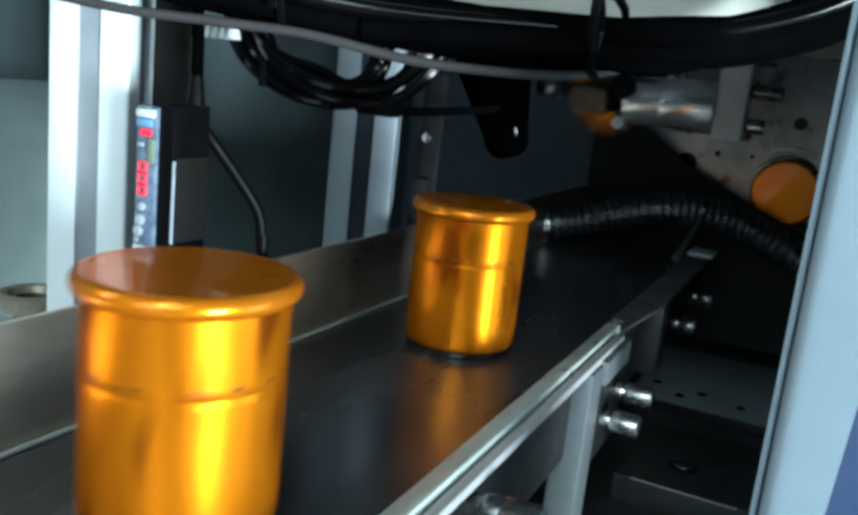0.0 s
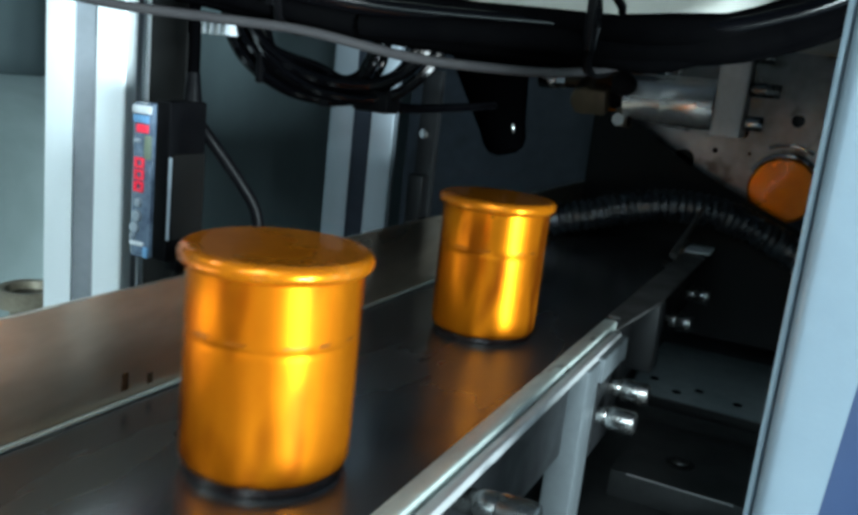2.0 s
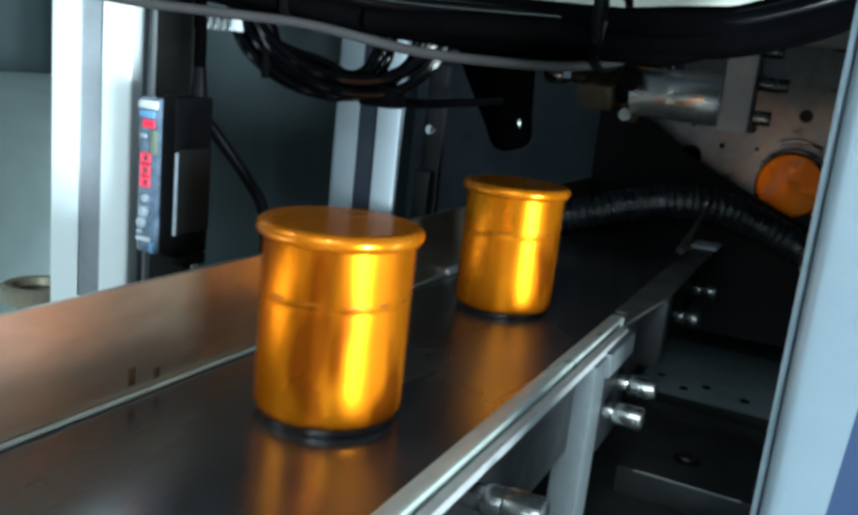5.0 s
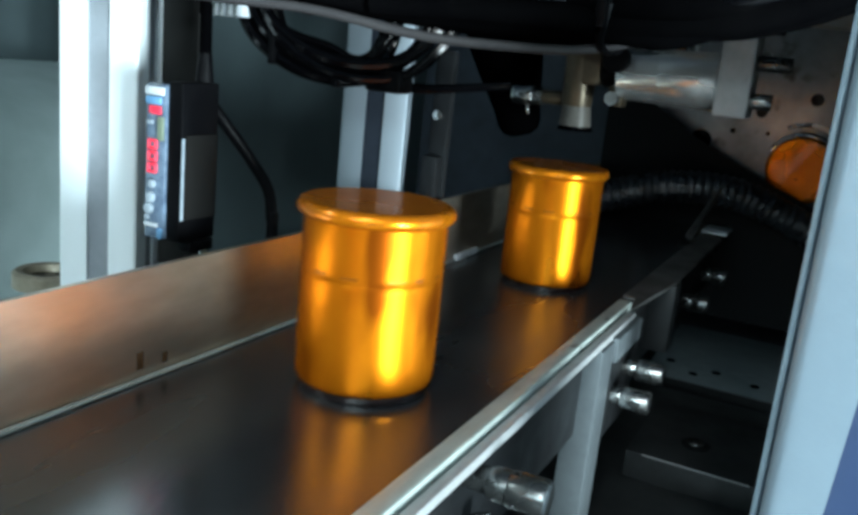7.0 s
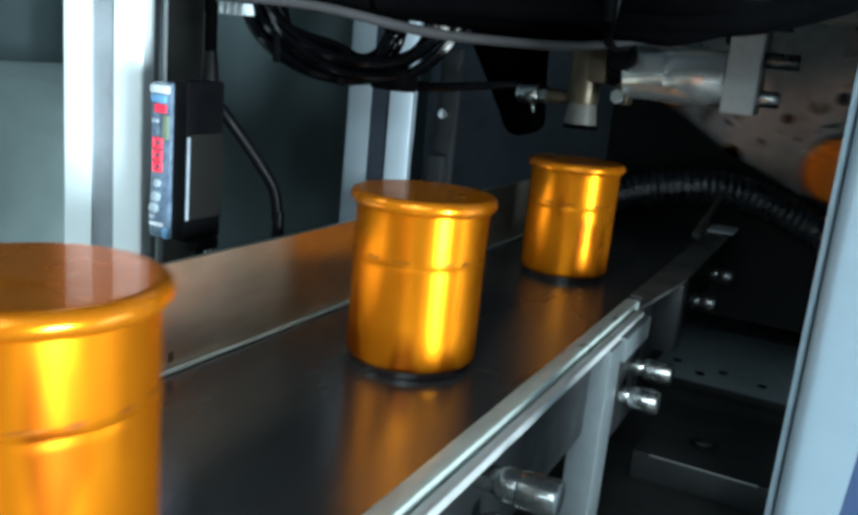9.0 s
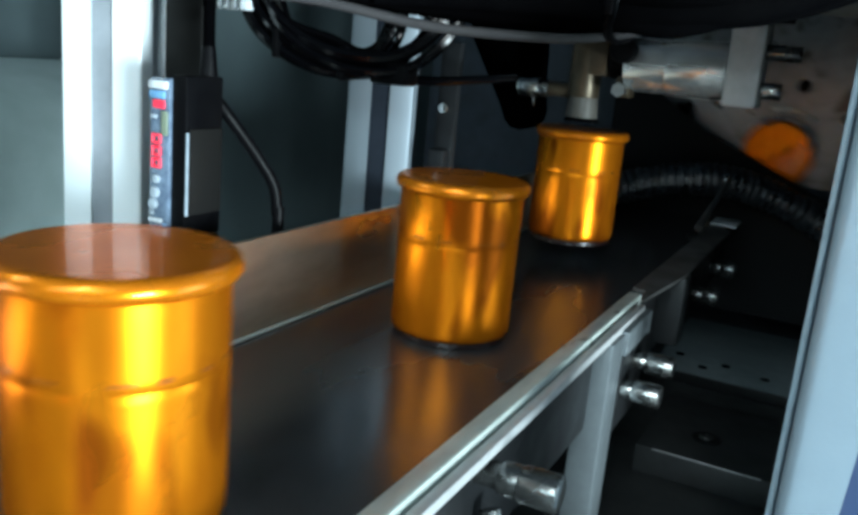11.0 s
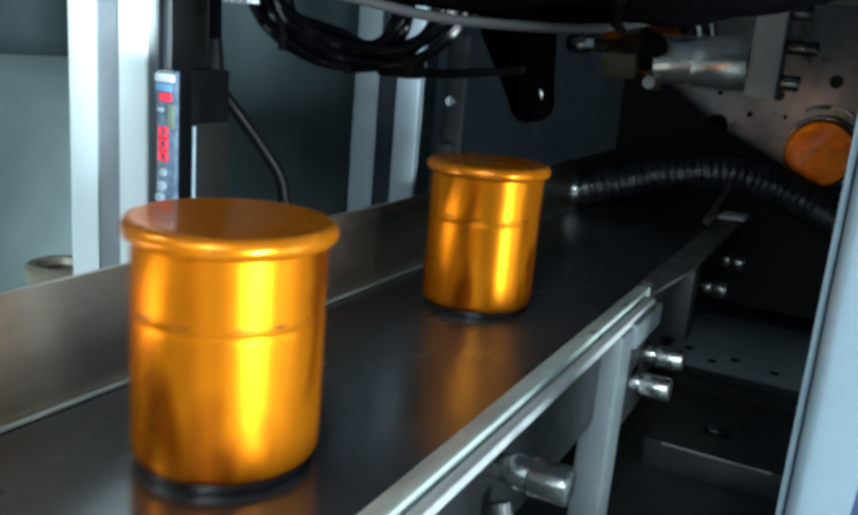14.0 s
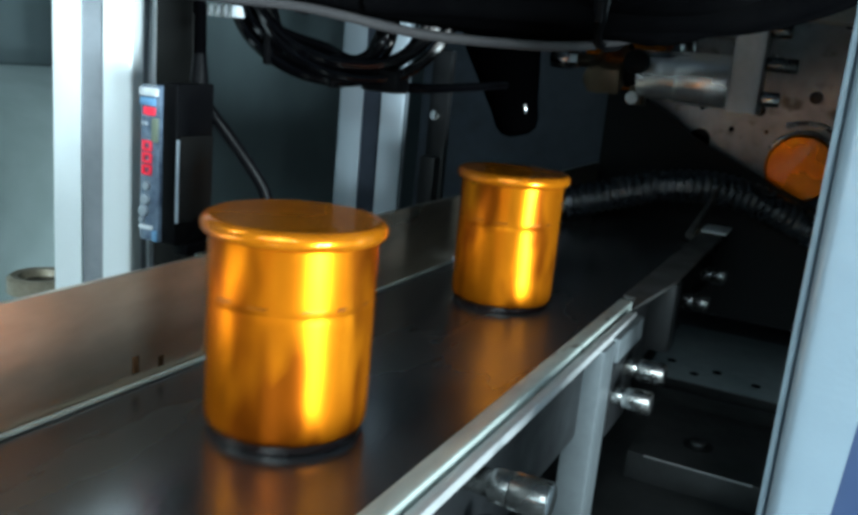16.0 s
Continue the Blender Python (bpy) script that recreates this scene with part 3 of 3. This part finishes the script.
# ---------- cables overhead ----------
def cables():
    c = thing("grey_cable", "grey sheathed cable sagging under the black bundle", "cable")
    line = spline([(-0.33, 0.17, 0.150), (-0.262, 0.195, 0.130), (-0.228, 0.209, 0.1243), (-0.197, 0.2235, 0.1232), (-0.167, 0.237, 0.1222), (-0.135, 0.251, 0.1175),
                   (-0.109, 0.263, 0.1167), (-0.088, 0.2785, 0.1180), (-0.070, 0.300, 0.1240), (-0.04, 0.333, 0.138), (0.01, 0.36, 0.185)])
    part("sheath", tube(B(), line, 0.0017), GREY_CABLE, c)
    b = thing("cable_bundle", "sagging bundle of glossy black cables held by ties", "cable bundle")
    base = [(-0.36, 0.17, 0.172), (-0.26, 0.205, 0.142), (-0.20, 0.228, 0.1325), (-0.15, 0.25, 0.1275), (-0.10, 0.273, 0.126), (-0.06, 0.292, 0.1285), (-0.03, 0.306, 0.136),
            (0.0, 0.32, 0.152), (0.04, 0.34, 0.19)]
    rnd = random.Random(4)
    for dy, dz, r in ((0.0, 0.0035, 0.0066), (0.011, 0.008, 0.0075), (-0.004, 0.0105, 0.0048), (0.006, -0.002, 0.0034), (0.014, 0.0125, 0.005), (-0.0075, 0.009, 0.003)):
        pts = [(x + rnd.uniform(-1, 1) * 0.002, y + dy + rnd.uniform(-1, 1) * 0.002, z - 0.001 + 0.72 * dz + rnd.uniform(-1, 1) * 0.0013) for x, y, z in base]
        part("cable", tube(B(), spline(pts, 8), r, 14), RUBBER if r < 0.0032 else CABLE, b)
    part("cable", tube(B(), spline([(-0.15, 0.246, 0.1265), (-0.0902, 0.2620, 0.1274), (-0.0837, 0.2780, 0.1260), (-0.0740, 0.2850, 0.1250), (-0.0607, 0.2930, 0.1250), (-0.0445, 0.3000, 0.1309), (-0.0289, 0.3050, 0.1398), (-0.0141, 0.3100, 0.1501)], 8), 0.0042, 14), CABLE, b)
    for x, y, z in ((-0.175, 0.241, 0.135), (-0.079, 0.284, 0.1315)):
        bm = tube(B(), [Vector((x + 0.002 * math.sin(k), y + 0.006 + 0.0175 * math.cos(k * math.pi / 8), z + 0.0015 + 0.0145 * math.sin(k * math.pi / 8))) for k in range(17)], 0.0016, 8)
        part("cable_tie", bm, PLASTIC, b, "black cable tie")
        part("tie_tail", box(B(), x - 0.0016, x + 0.0016, y - 0.0135, y - 0.0125, z - 0.006, z + 0.02, 0.0003), PLASTIC, b)
    p = thing("overhead_plate", "cream painted plate above the cable bundle", "plate", pose(-0.09, 0.335, 0, 0, 0, 26))
    part("plate_body", box(B(), -0.14, 0.13, 0.0, 0.012, 0.1375, 0.30, 0.002), TOP, p)
    c = thing("edge_cable", "black cable crossing behind the bright post", "cable")
    part("sheath", tube(B(), spline([(-0.36, 0.235, 0.137), (-0.325, 0.240, 0.1345), (-0.295, 0.262, 0.131), (-0.27, 0.285, 0.135), (-0.25, 0.30, 0.16)]), 0.0022), CABLE, c)
    # loops hanging from a bracket
    l = thing("cable_loop", "black cables looping down from a pale connector", "cable loop")
    for dx, dz, r in ((0, 0, 0.0028), (0.004, 0.004, 0.0026), (0.009, 0.007, 0.003), (0.0125, 0.0015, 0.0024)):
        pts = [(-0.244 + dx, 0.288, 0.150 + dz), (-0.243 + dx, 0.291, 0.124 + dz), (-0.232 + dx, 0.293, 0.1085 + dz), (-0.212 + dx, 0.300, 0.0985 + dz), (-0.190 + dx, 0.311, 0.0985 + dz),
               (-0.176 + dx, 0.320, 0.109 + dz), (-0.168 + dx, 0.328, 0.128 + dz), (-0.165 + dx, 0.333, 0.16)]
        part("cable", tube(B(), spline(pts, 8), r, 10), RUBBER, l)
    rnd = random.Random(11)
    for k in range(5):
        j = lambda a: rnd.uniform(-a, a)
        sag = rnd.uniform(0.099, 0.113)
        pts = [(-0.238 + j(0.008), 0.292 + j(0.004), 0.150), (-0.230 + j(0.006), 0.295 + j(0.004), 0.122 + j(0.006)), (-0.215 + j(0.008), 0.302 + j(0.005), sag + 0.004),
               (-0.197 + j(0.006), 0.309 + j(0.005), sag), (-0.182 + j(0.005), 0.318 + j(0.005), sag + 0.012), (-0.178 + j(0.006), 0.324 + j(0.004), 0.15)]
        part("cable", tube(B(), spline(pts, 8), rnd.uniform(0.0014, 0.0026), 10), RUBBER, l)
    for x, y, z in ((-0.226, 0.296, 0.107), (-0.2, 0.307, 0.100)):
        part("cable_tie", box(B(), x - 0.0015, x + 0.0015, y - 0.006, y + 0.006, z - 0.006, z + 0.008, 0.0012), PLASTIC, l, "black cable tie")
    part("link_cable", tube(B(), spline([(-0.20, 0.306, 0.0995), (-0.178, 0.330, 0.0965), (-0.172, 0.37, 0.0975), (-0.168, 0.42, 0.100)]), 0.0022), RUBBER, l)
    part("cable_clamp", box(B(), -0.190, -0.172, 0.309, 0.322, 0.094, 0.104, 0.002), PLASTIC, l)
    part("connector", box(B(), -0.2545, -0.2375, 0.285, 0.294, 0.1192, 0.1242, 0.001), WHITE_P, l, "pale ribbed connector")
    for k in range(4):
        part("connector_rib", box(B(), -0.2535 + 0.004 * k, -0.2515 + 0.004 * k, 0.2842, 0.2848, 0.1188, 0.1246, 0.0002), STEEL, l)
    part("union_nut", rod(B(), (-0.231, 0.293, 0.1245), (-0.2265, 0.293, 0.1175), 0.0036, seg=6), STEEL, l, "bright union nut")
    k = thing("post_bracket", "small black bracket with a long screw behind the door post", "bracket")
    part("plate", box(B(), -0.012, 0.004, 0.462, 0.47, 0.142, 0.449, 0.001), PLASTIC, k)
    part("screw", rod(B(), (-0.0125, 0.466, 0.157), (-0.030, 0.466, 0.157), 0.0028, seg=16, bevel=0.0005), DULL_STEEL, k, "dull screw")
    # slim bar with a screw beside the second post
    s = thing("stop_bar", "slim dark steel bar with a bright screw beside the post", "bar")
    part("bar", box(B(), -0.201, -0.190, 0.398, 0.403, -0.115, 0.115, 0.0008), DARK_STEEL, s)
    part("screw", rod(B(), (-0.196, 0.398, 0.0815), (-0.196, 0.3945, 0.0815), 0.0028, seg=16, bevel=0.0005), STEEL, s, "bright screw")
    part("foot", box(B(), -0.200, -0.191, 0.390, 0.3975, 0.028, 0.06, 0.0008), DARK_STEEL, s)
    # black boot; its glint is put in as a small bright pin
    o = thing("rubber_boot", "black rounded rubber boot hanging above the belt", "boot", pose(-0.1738, 0.500, 0.0245, 0, -17, 0))
    part("boot_body", lathe(B(), [(0, 0.0455), (0.0060, 0.0458), (0.0110, 0.0485), (0.0136, 0.054), (0.0148, 0.0635), (0.0205, 0.089), (0.0240, 0.105), (0.0240, 0.31), (0, 0.31)], 32), MATT_RUBBER, o)
    part("ring_pin", rod(B(), (0.0100, -0.0097, 0.0575), (0.0112, -0.0112, 0.0635), 0.0011, seg=10, bevel=0.0003), STEEL, o, "bright pin standing for a glint")


# ---------- corrugated hose ----------
def hose():
    h = thing("corrugated_hose", "black corrugated plastic hose arching behind the belt's end", "hose")
    line = spline([(-0.1862, 0.6080, 0.0132), (-0.1577, 0.6194, 0.0222), (-0.1311, 0.6308, 0.0308), (-0.1045, 0.6403, 0.0355), (-0.0808, 0.6498, 0.0355), (-0.0589, 0.6593, 0.0308),
                   (-0.0361, 0.6688, 0.0213), (-0.0152, 0.6783, 0.0108), (0.0190, 0.6935, -0.0115), (0.055, 0.70, -0.055), (0.07, 0.702, -0.113)], 18)
    line = [Vector((p.x, min(p.y, 0.674), p.z)) for p in line]
    # even steps along the hose, six to a ring
    even, left = [line[0]], 0.001
    for p, q in zip(line, line[1:]):
        while (q - p).length > left:
            p = p + (q - p).normalized() * left
            even.append(p)
            left = 0.001
        left -= (q - p).length
    part("hose_body", tube(B(), even, lambda i: (0.0106, 0.0108, 0.0119, 0.0123, 0.0123, 0.0119)[i % 6], 24), HOSE, h, smooth=25)
    part("cuff", tube(B(), even[1:7], 0.0127, 24), HOSE, h, "smooth black end cuff")
    f = thing("hose_fitting", "bright steel hose fitting on an upright pin", "fitting")
    part("pin", rod(B(), (-0.196, 0.601, -0.114), (-0.196, 0.601, 0.036), 0.0035, seg=16, bevel=0.0006), BRACKET, f)
    part("collar", rod(B(), (-0.1925, 0.606, 0.0115), (-0.1855, 0.6085, 0.0140), 0.0130, seg=24, bevel=0.001), STEEL, f)


# ---------- dial wheel ----------
HUB, PITCH, LID_Y = (-0.028, 0.204), 0.150, 0.70


def dial_wheel():
    w = thing("dial_wheel", "oily grey steel dial wheel with notched pockets and holes", "wheel", pose(HUB[0], 0.722, HUB[1]))
    outline, rim, rn = [], 0.172, 0.0235
    half = math.acos((rim ** 2 + PITCH ** 2 - rn ** 2) / (2 * rim * PITCH))
    for k in range(6):
        mid = radians(208.7 + 60 * k)
        c = Vector((PITCH * math.cos(mid), PITCH * math.sin(mid)))
        a, b = (Vector((rim * math.cos(mid + s * half), rim * math.sin(mid + s * half))) - c for s in (-1, 1))
        a0, a1 = math.atan2(a.y, a.x), math.atan2(b.y, b.x)
        while a1 > a0:
            a1 -= 2 * math.pi
        for i in range(13):
            t = a0 + (a1 - a0) * i / 12
            outline.append((c.x + rn * math.cos(t), c.y + rn * math.sin(t)))
        for i in range(1, 8):
            t = mid + half + (radians(60) - 2 * half) * i / 8
            outline.append((rim * math.cos(t), rim * math.sin(t)))
    bm = extrude_outline(B(), outline, -0.007, 0.007)
    bmesh.ops.transform(bm, matrix=Matrix.Rotation(radians(90), 4, "X"), verts=bm.verts[:])
    bmesh.ops.triangulate(bm, faces=[f for f in bm.faces if len(f.verts) > 4])
    part("wheel_plate", bm, WHEEL, w, smooth=30)
    part("hub", rod(B(), (0, -0.03, 0), (0, -0.007, 0), 0.03, seg=48, bevel=0.002), STEEL, w)
    for k in range(6):
        a = radians(208.7 + 60 * k)
        for da, r, s in ((30, 0.1605, 0.0085), (19, 0.117, 0.0042), (-19, 0.117, 0.0042), (0, 0.096, 0.005), (24, 0.140, 0.0022), (-24, 0.140, 0.0022), (-13.5, 0.13, 0.0016)):
            t = a + radians(da)
            p = Vector((r * math.cos(t), 0, r * math.sin(t)))
            part("hole_ring", rod(B(), p + Vector((0, -0.0076, 0)), p + Vector((0, -0.0071, 0)), s, seg=18), RUBBER, w, "dark drilled hole")
        # clamp arc over each pocket, towards the hub
        c = Vector((PITCH * math.cos(a), -0.014, PITCH * math.sin(a)))
        arc = [c + 0.0262 * Vector((math.cos(a + math.pi + u), 0, math.sin(a + math.pi + u))) for u in [(-1.15 + 2.3 * i / 14) for i in range(15)]]
        part("clamp_arc", tube(B(), arc, 0.0029, 8), CHROME, w, "bright steel clamp arc")
        arc = [c + Vector((0, 0.006, 0)) + 0.0345 * Vector((math.cos(a + math.pi + u), 0, math.sin(a + math.pi + u))) for u in [(-0.5 + 1.0 * i / 10) for i in range(11)]]
        part("clamp_spring", tube(B(), arc, 0.0019, 8), CHROME, w, "thin bright spring")
    s = thing("wheel_stand", "blue-grey painted stand carrying the dial wheel", "stand")
    part("stand_plate", box(B(), -0.07, 0.40, 0.80, 0.82, 0.085, 0.449, 0.002), BLUE_PANEL, s)
    part("stand_foot", box(B(), 0.28, 0.40, 0.80, 0.82, -0.115, 0.0845, 0.002), BLUE_PANEL, s)
    part("axle", rod(B(), (HUB[0], 0.729, HUB[1]), (HUB[0], 0.80, HUB[1]), 0.02, seg=32), STEEL, s)
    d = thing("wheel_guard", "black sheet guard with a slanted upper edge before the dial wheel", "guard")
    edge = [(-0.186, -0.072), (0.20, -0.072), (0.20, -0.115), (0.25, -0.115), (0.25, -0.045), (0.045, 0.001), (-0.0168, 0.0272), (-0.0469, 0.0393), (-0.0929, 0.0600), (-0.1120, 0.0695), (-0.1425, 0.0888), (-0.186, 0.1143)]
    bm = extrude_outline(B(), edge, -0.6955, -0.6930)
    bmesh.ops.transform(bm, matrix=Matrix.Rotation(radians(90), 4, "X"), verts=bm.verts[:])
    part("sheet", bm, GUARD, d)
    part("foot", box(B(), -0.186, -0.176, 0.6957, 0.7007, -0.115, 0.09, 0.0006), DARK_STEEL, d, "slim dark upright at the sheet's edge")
    i = thing("infeed_chute", "steel infeed chute leading cups to the dial wheel", "chute")
    part("floor_strip", box(B(), 0.135, 0.98, 0.705, 0.76, 0.0985, 0.1005), BRACKET, i)
    part("leg", box(B(), 0.42, 0.44, 0.72, 0.74, -0.115, 0.0984), BRACKET, i)
    return w


# ---------- swinging pick-up arm on its slide ----------
PIVOT, REACH = (-0.139, 0.464, 0.1115), 0.033


def pickup():
    a = thing("pickup_actuator", "steel air actuator with end plate and a swinging suction arm", "actuator", pose(*PIVOT))
    part("cylinder", rod(B(), (0.020, 0, 0.001), (0.072, 0, 0.001), 0.0143, seg=48, bevel=0.0006), CHROME, a)
    part("cylinder_cap", rod(B(), (0.042, 0, 0.001), (0.0719, 0, 0.001), 0.0150, seg=48, bevel=0.0006), CHROME, a, "pale machined end cap")
    part("upper_cylinder", rod(B(), (0.034, 0, 0.0325), (0.072, 0, 0.0325), 0.0080, seg=40, bevel=0.0006), CHROME, a, "slim bright upper cylinder")
    part("end_plate", box(B(), 0.0722, 0.0886, -0.012, 0.016, -0.0155, 0.337, 0.001), PLATE, a, "milled steel end plate")
    for z, x1, r, mat in ((-0.0065, 0.0995, 0.0042, STEEL), (0.0125, 0.106, 0.0040, DULL_STEEL), (0.031, 0.100, 0.0042, DULL_STEEL)):
        part("plate_screw", rod(B(), (0.0889, -0.003, z), (x1, -0.003, z), r, seg=18, bevel=0.0006), mat, a, "cap screw in the end plate")
    part("side_plug", rod(B(), (0.0190, -0.006, -0.0130), (0.0190, -0.0135, -0.0130), 0.0040, seg=6), STEEL, a, "bright hexagon plug")
    part("plug_block", box(B(), 0.0150, 0.0232, -0.0058, 0.006, -0.0172, -0.0060, 0.001), BRASS, a)
    part("knob", rod(B(), (0.0205, -0.0130, 0.008), (0.0205, -0.0225, 0.008), 0.0072, seg=28, bevel=0.002), PLASTIC, a, "black round knob")
    part("slide_rod", rod(B(), (0.076, 0.0165, 0.02), (0.076, 0.17, 0.02), 0.005, seg=18), STEEL, a)
    part("hub_nut", rod(B(), (0.0105, 0, 0.001), (0.0198, 0, 0.001), 0.0085, seg=32, bevel=0.001), PLASTIC, a, "black round hub")
    bm = B()
    rod(bm, (-0.004, 0, -0.0195), (-0.004, 0, 0.012), 0.0088, seg=28, bevel=0.001)
    box(bm, -0.0105, 0.0095, -0.008, 0.008, -0.007, 0.013, 0.0015)
    arm = part("arm", bm, BRASS, a, "worn brassy swinging arm")
    part("suction_holder", rod(B(), (-0.0035, 0, -0.0305), (-0.0035, 0, -0.0182), 0.0092, 0.0078, 28), HOLDER, arm, "pale grey holder ring")
    part("suction_cup", rod(B(), (-0.003, 0, -0.0330), (-0.003, 0, -0.0306), 0.0104, 0.0088, 28), RUBBER, arm, "black suction cup")
    part("air_elbow", rod(B(), (-0.0120, 0, -0.0165), (-0.0245, 0, -0.0165), 0.0040, seg=18, bevel=0.0006), BRASS, arm, "dull air fitting")
    part("air_nut", rod(B(), (-0.0300, 0, -0.0165), (-0.0425, 0, -0.0165), 0.0060, seg=18, bevel=0.0012), STEEL, arm, "bright air fitting nut")
    part("air_collar", rod(B(), (-0.0245, 0, -0.0165), (-0.0299, 0, -0.0165), 0.0050, seg=6), STEEL, arm, "bright hexagon collar")
    return a, arm


# ---------- the gold cups ----------
CUP_H, SQUAT = 0.0634, 0.0634 / 0.0644


def gold_cup():
    c = thing("gold_cup", "gold anodised aluminium cup with a flanged flat lid", "cup", group="gold cups on the line")
    body = [(0.0, 0.0026), (0.0222, 0.0026), (0.0231, 0.0029), (0.0236, 0.0038), (0.0238, 0.0055), (0.0238, 0.0090), (0.0238, 0.0380), (0.0238, 0.0402), (0.02372, 0.0404), (0.02372, 0.0405),
            (0.0238, 0.0407), (0.0238, 0.0430), (0.0238, 0.0560), (0.0238, 0.0587), (0.0, 0.0587)]
    part("body", lathe(B(), [(r, z * SQUAT) for r, z in body], 72), GOLD, c, smooth=50)
    part("foot_ring", lathe(B(), [(0.0, 0.0), (0.0222, 0.0), (0.0227, 0.0006), (0.0227, 0.0024), (0.0, 0.0024)], 48), FOOT, c, "dark maroon foot ring")
    # the lid: a flat disc with a rounded bead round its edge
    bead = [(0.0238 + 0.0024 * math.cos(radians(p)), 0.0615 + 0.0027 * math.sin(radians(p))) for p in range(-90, 91, 15)]
    lid = [(0.0, 0.0588)] + bead + [(0.0228, 0.0642), (0.0120, 0.0642), (0.0, 0.0642)]
    part("lid", lathe(B(), [(r, z * SQUAT) for r, z in lid], 72), GOLD_LID, c, "flanged gold lid", smooth=40)
    # a printed line round the body, too worn to read: short bars
    rnd, bm, a = random.Random(3), B(), 0.0
    while a < 350:
        w, h = rnd.uniform(5, 16), rnd.uniform(0.0003, 0.0006)
        n = max(2, int(w / 4))
        rows = [[bm.verts.new((0.02386 * math.cos(radians(a + w * k / n)), 0.02386 * math.sin(radians(a + w * k / n)), 0.0418 + q)) for k in range(n + 1)] for q in (-h, h)]
        for k in range(n):
            bm.faces.new((rows[0][k], rows[0][k + 1], rows[1][k + 1], rows[1][k]))
        a += w + rnd.uniform(6, 24)
    part("print_line", bm, PRINT, c, "worn brown printed bars")
    return c


# ---------- timing of the line ----------
PERIOD, FIRST, SPEED, DROP_Y = 1.083, 0.07, 0.158, 0.4547
# when each cup starts to ride after its beat, and the line on the belt along which it rides
LAG = {-2: 0.12, -1: 0.172, 0: 0.184, 1: 0.15, 2: 0.131, 3: 0.17, 4: 0.125, 5: 0.105, 6: 0.18, 7: 0.116, 8: 0.158, 9: 0.155, 10: 0.124, 11: 0.127, 12: 0.112, 13: 0.18, 14: 0.19}
LINE_X = {-2: -0.129, -1: -0.134, 0: -0.1293, 1: -0.1307, 2: -0.1332, 3: -0.1348, 4: -0.138, 5: -0.133, 6: -0.132, 10: -0.1345, 11: -0.134, 12: -0.1400, 13: -0.1345, 14: -0.136}


def ease(t, a, b):
    u = min(1, max(0, (t - a) / (b - a)))
    return u * u * (3 - 2 * u)


def beat(n):
    return FIRST + PERIOD * n


def arm_state(t):
    """Turn of the arm in degrees and the slide's reach in metres."""
    n = math.floor((t - FIRST + 0.3) / PERIOD)
    u = t - beat(n)
    down = ease(u, -0.11, 0.07) - ease(u, 0.42, 0.57)
    home = ease(u, -0.11, 0.05) - ease(u, 0.44, 0.60)
    return 114 * (1 - down), 0.05 * (1 - home)


def wheel_steps(t):
    n = math.floor((t - FIRST) / PERIOD)
    return n + ease(t - beat(n), 0.02, 0.34)


def in_grip(t):
    turn, reach = arm_state(t)
    return pose(PIVOT[0], PIVOT[1] + reach, PIVOT[2], turn) @ pose(0, 0, -REACH - CUP_H)


def in_wheel(n, t):
    s = n - wheel_steps(t)
    a = radians(208.7 + 60 * min(s, 2))
    return pose(HUB[0] + PITCH * math.cos(a) + 0.058 * max(0, s - 2), LID_Y + CUP_H, HUB[1] + PITCH * math.sin(a), 90)


def cup_pose(n, t):
    u, lag = t - beat(n), LAG.get(n, 0.15)
    if u < -0.45:
        k = ease(u, -0.58, -0.46)
        return in_wheel(n, t).lerp(in_grip(t), k) if k else in_wheel(n, t)
    if u < 0.08:
        return in_grip(t)
    m = in_grip(beat(n) + 0.09)
    z = m.translation.z
    if u < lag:
        z *= 1 - 0.45 * ease(u, 0.08, max(lag, 0.1))
    else:
        z *= 0.55 * max(0, 1 - ((u - lag) / 0.07) ** 2) if u < lag + 0.07 else 0
    rock = 2.0 * math.sin((u - lag) * 30) * math.exp(-(u - lag) * 7) if u > lag else 0
    y = DROP_Y + 0.007 * (1 - ease(u, 0.08, max(lag, 0.1))) - SPEED * max(0, u - lag)
    x = -0.139 + (LINE_X.get(n, -0.133) + 0.139) * ease(u, 0.08, lag + 0.12)
    return pose(x, y, z, rock)


hall()
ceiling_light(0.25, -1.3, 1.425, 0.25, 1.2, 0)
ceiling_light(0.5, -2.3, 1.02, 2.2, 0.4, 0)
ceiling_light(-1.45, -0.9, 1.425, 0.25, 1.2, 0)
for stand_y in (-0.9, -1.7, -2.5):
    conveyor_stand(stand_y)
frame_and_panels()
conveyor()
brackets()
base_things()
sensor()
cables()
hose()
WHEEL_THING = dial_wheel()
ACTUATOR, ARM = pickup()
FIRST_CUP = gold_cup()
CUPS = {-2: FIRST_CUP}
for n in range(-1, 18):
    CUPS[n] = copy_thing(FIRST_CUP, pose(0, 0, 0))


def motions():
    times = [2 * k / 30 for k in range(241)]
    walk(WHEEL_THING, [(t, pose(HUB[0], 0.722, HUB[1], 0, 60 * (wheel_steps(t) % 6), 0)) for t in times])
    walk(ACTUATOR, [(t, pose(PIVOT[0], PIVOT[1] + arm_state(t)[1], PIVOT[2])) for t in times])
    walk(ARM, [(t, pose(0, 0, 0, arm_state(t)[0])) for t in times])
    for n, cup in CUPS.items():
        walk(cup, [(t, cup_pose(n, t)) for t in times])


motions()
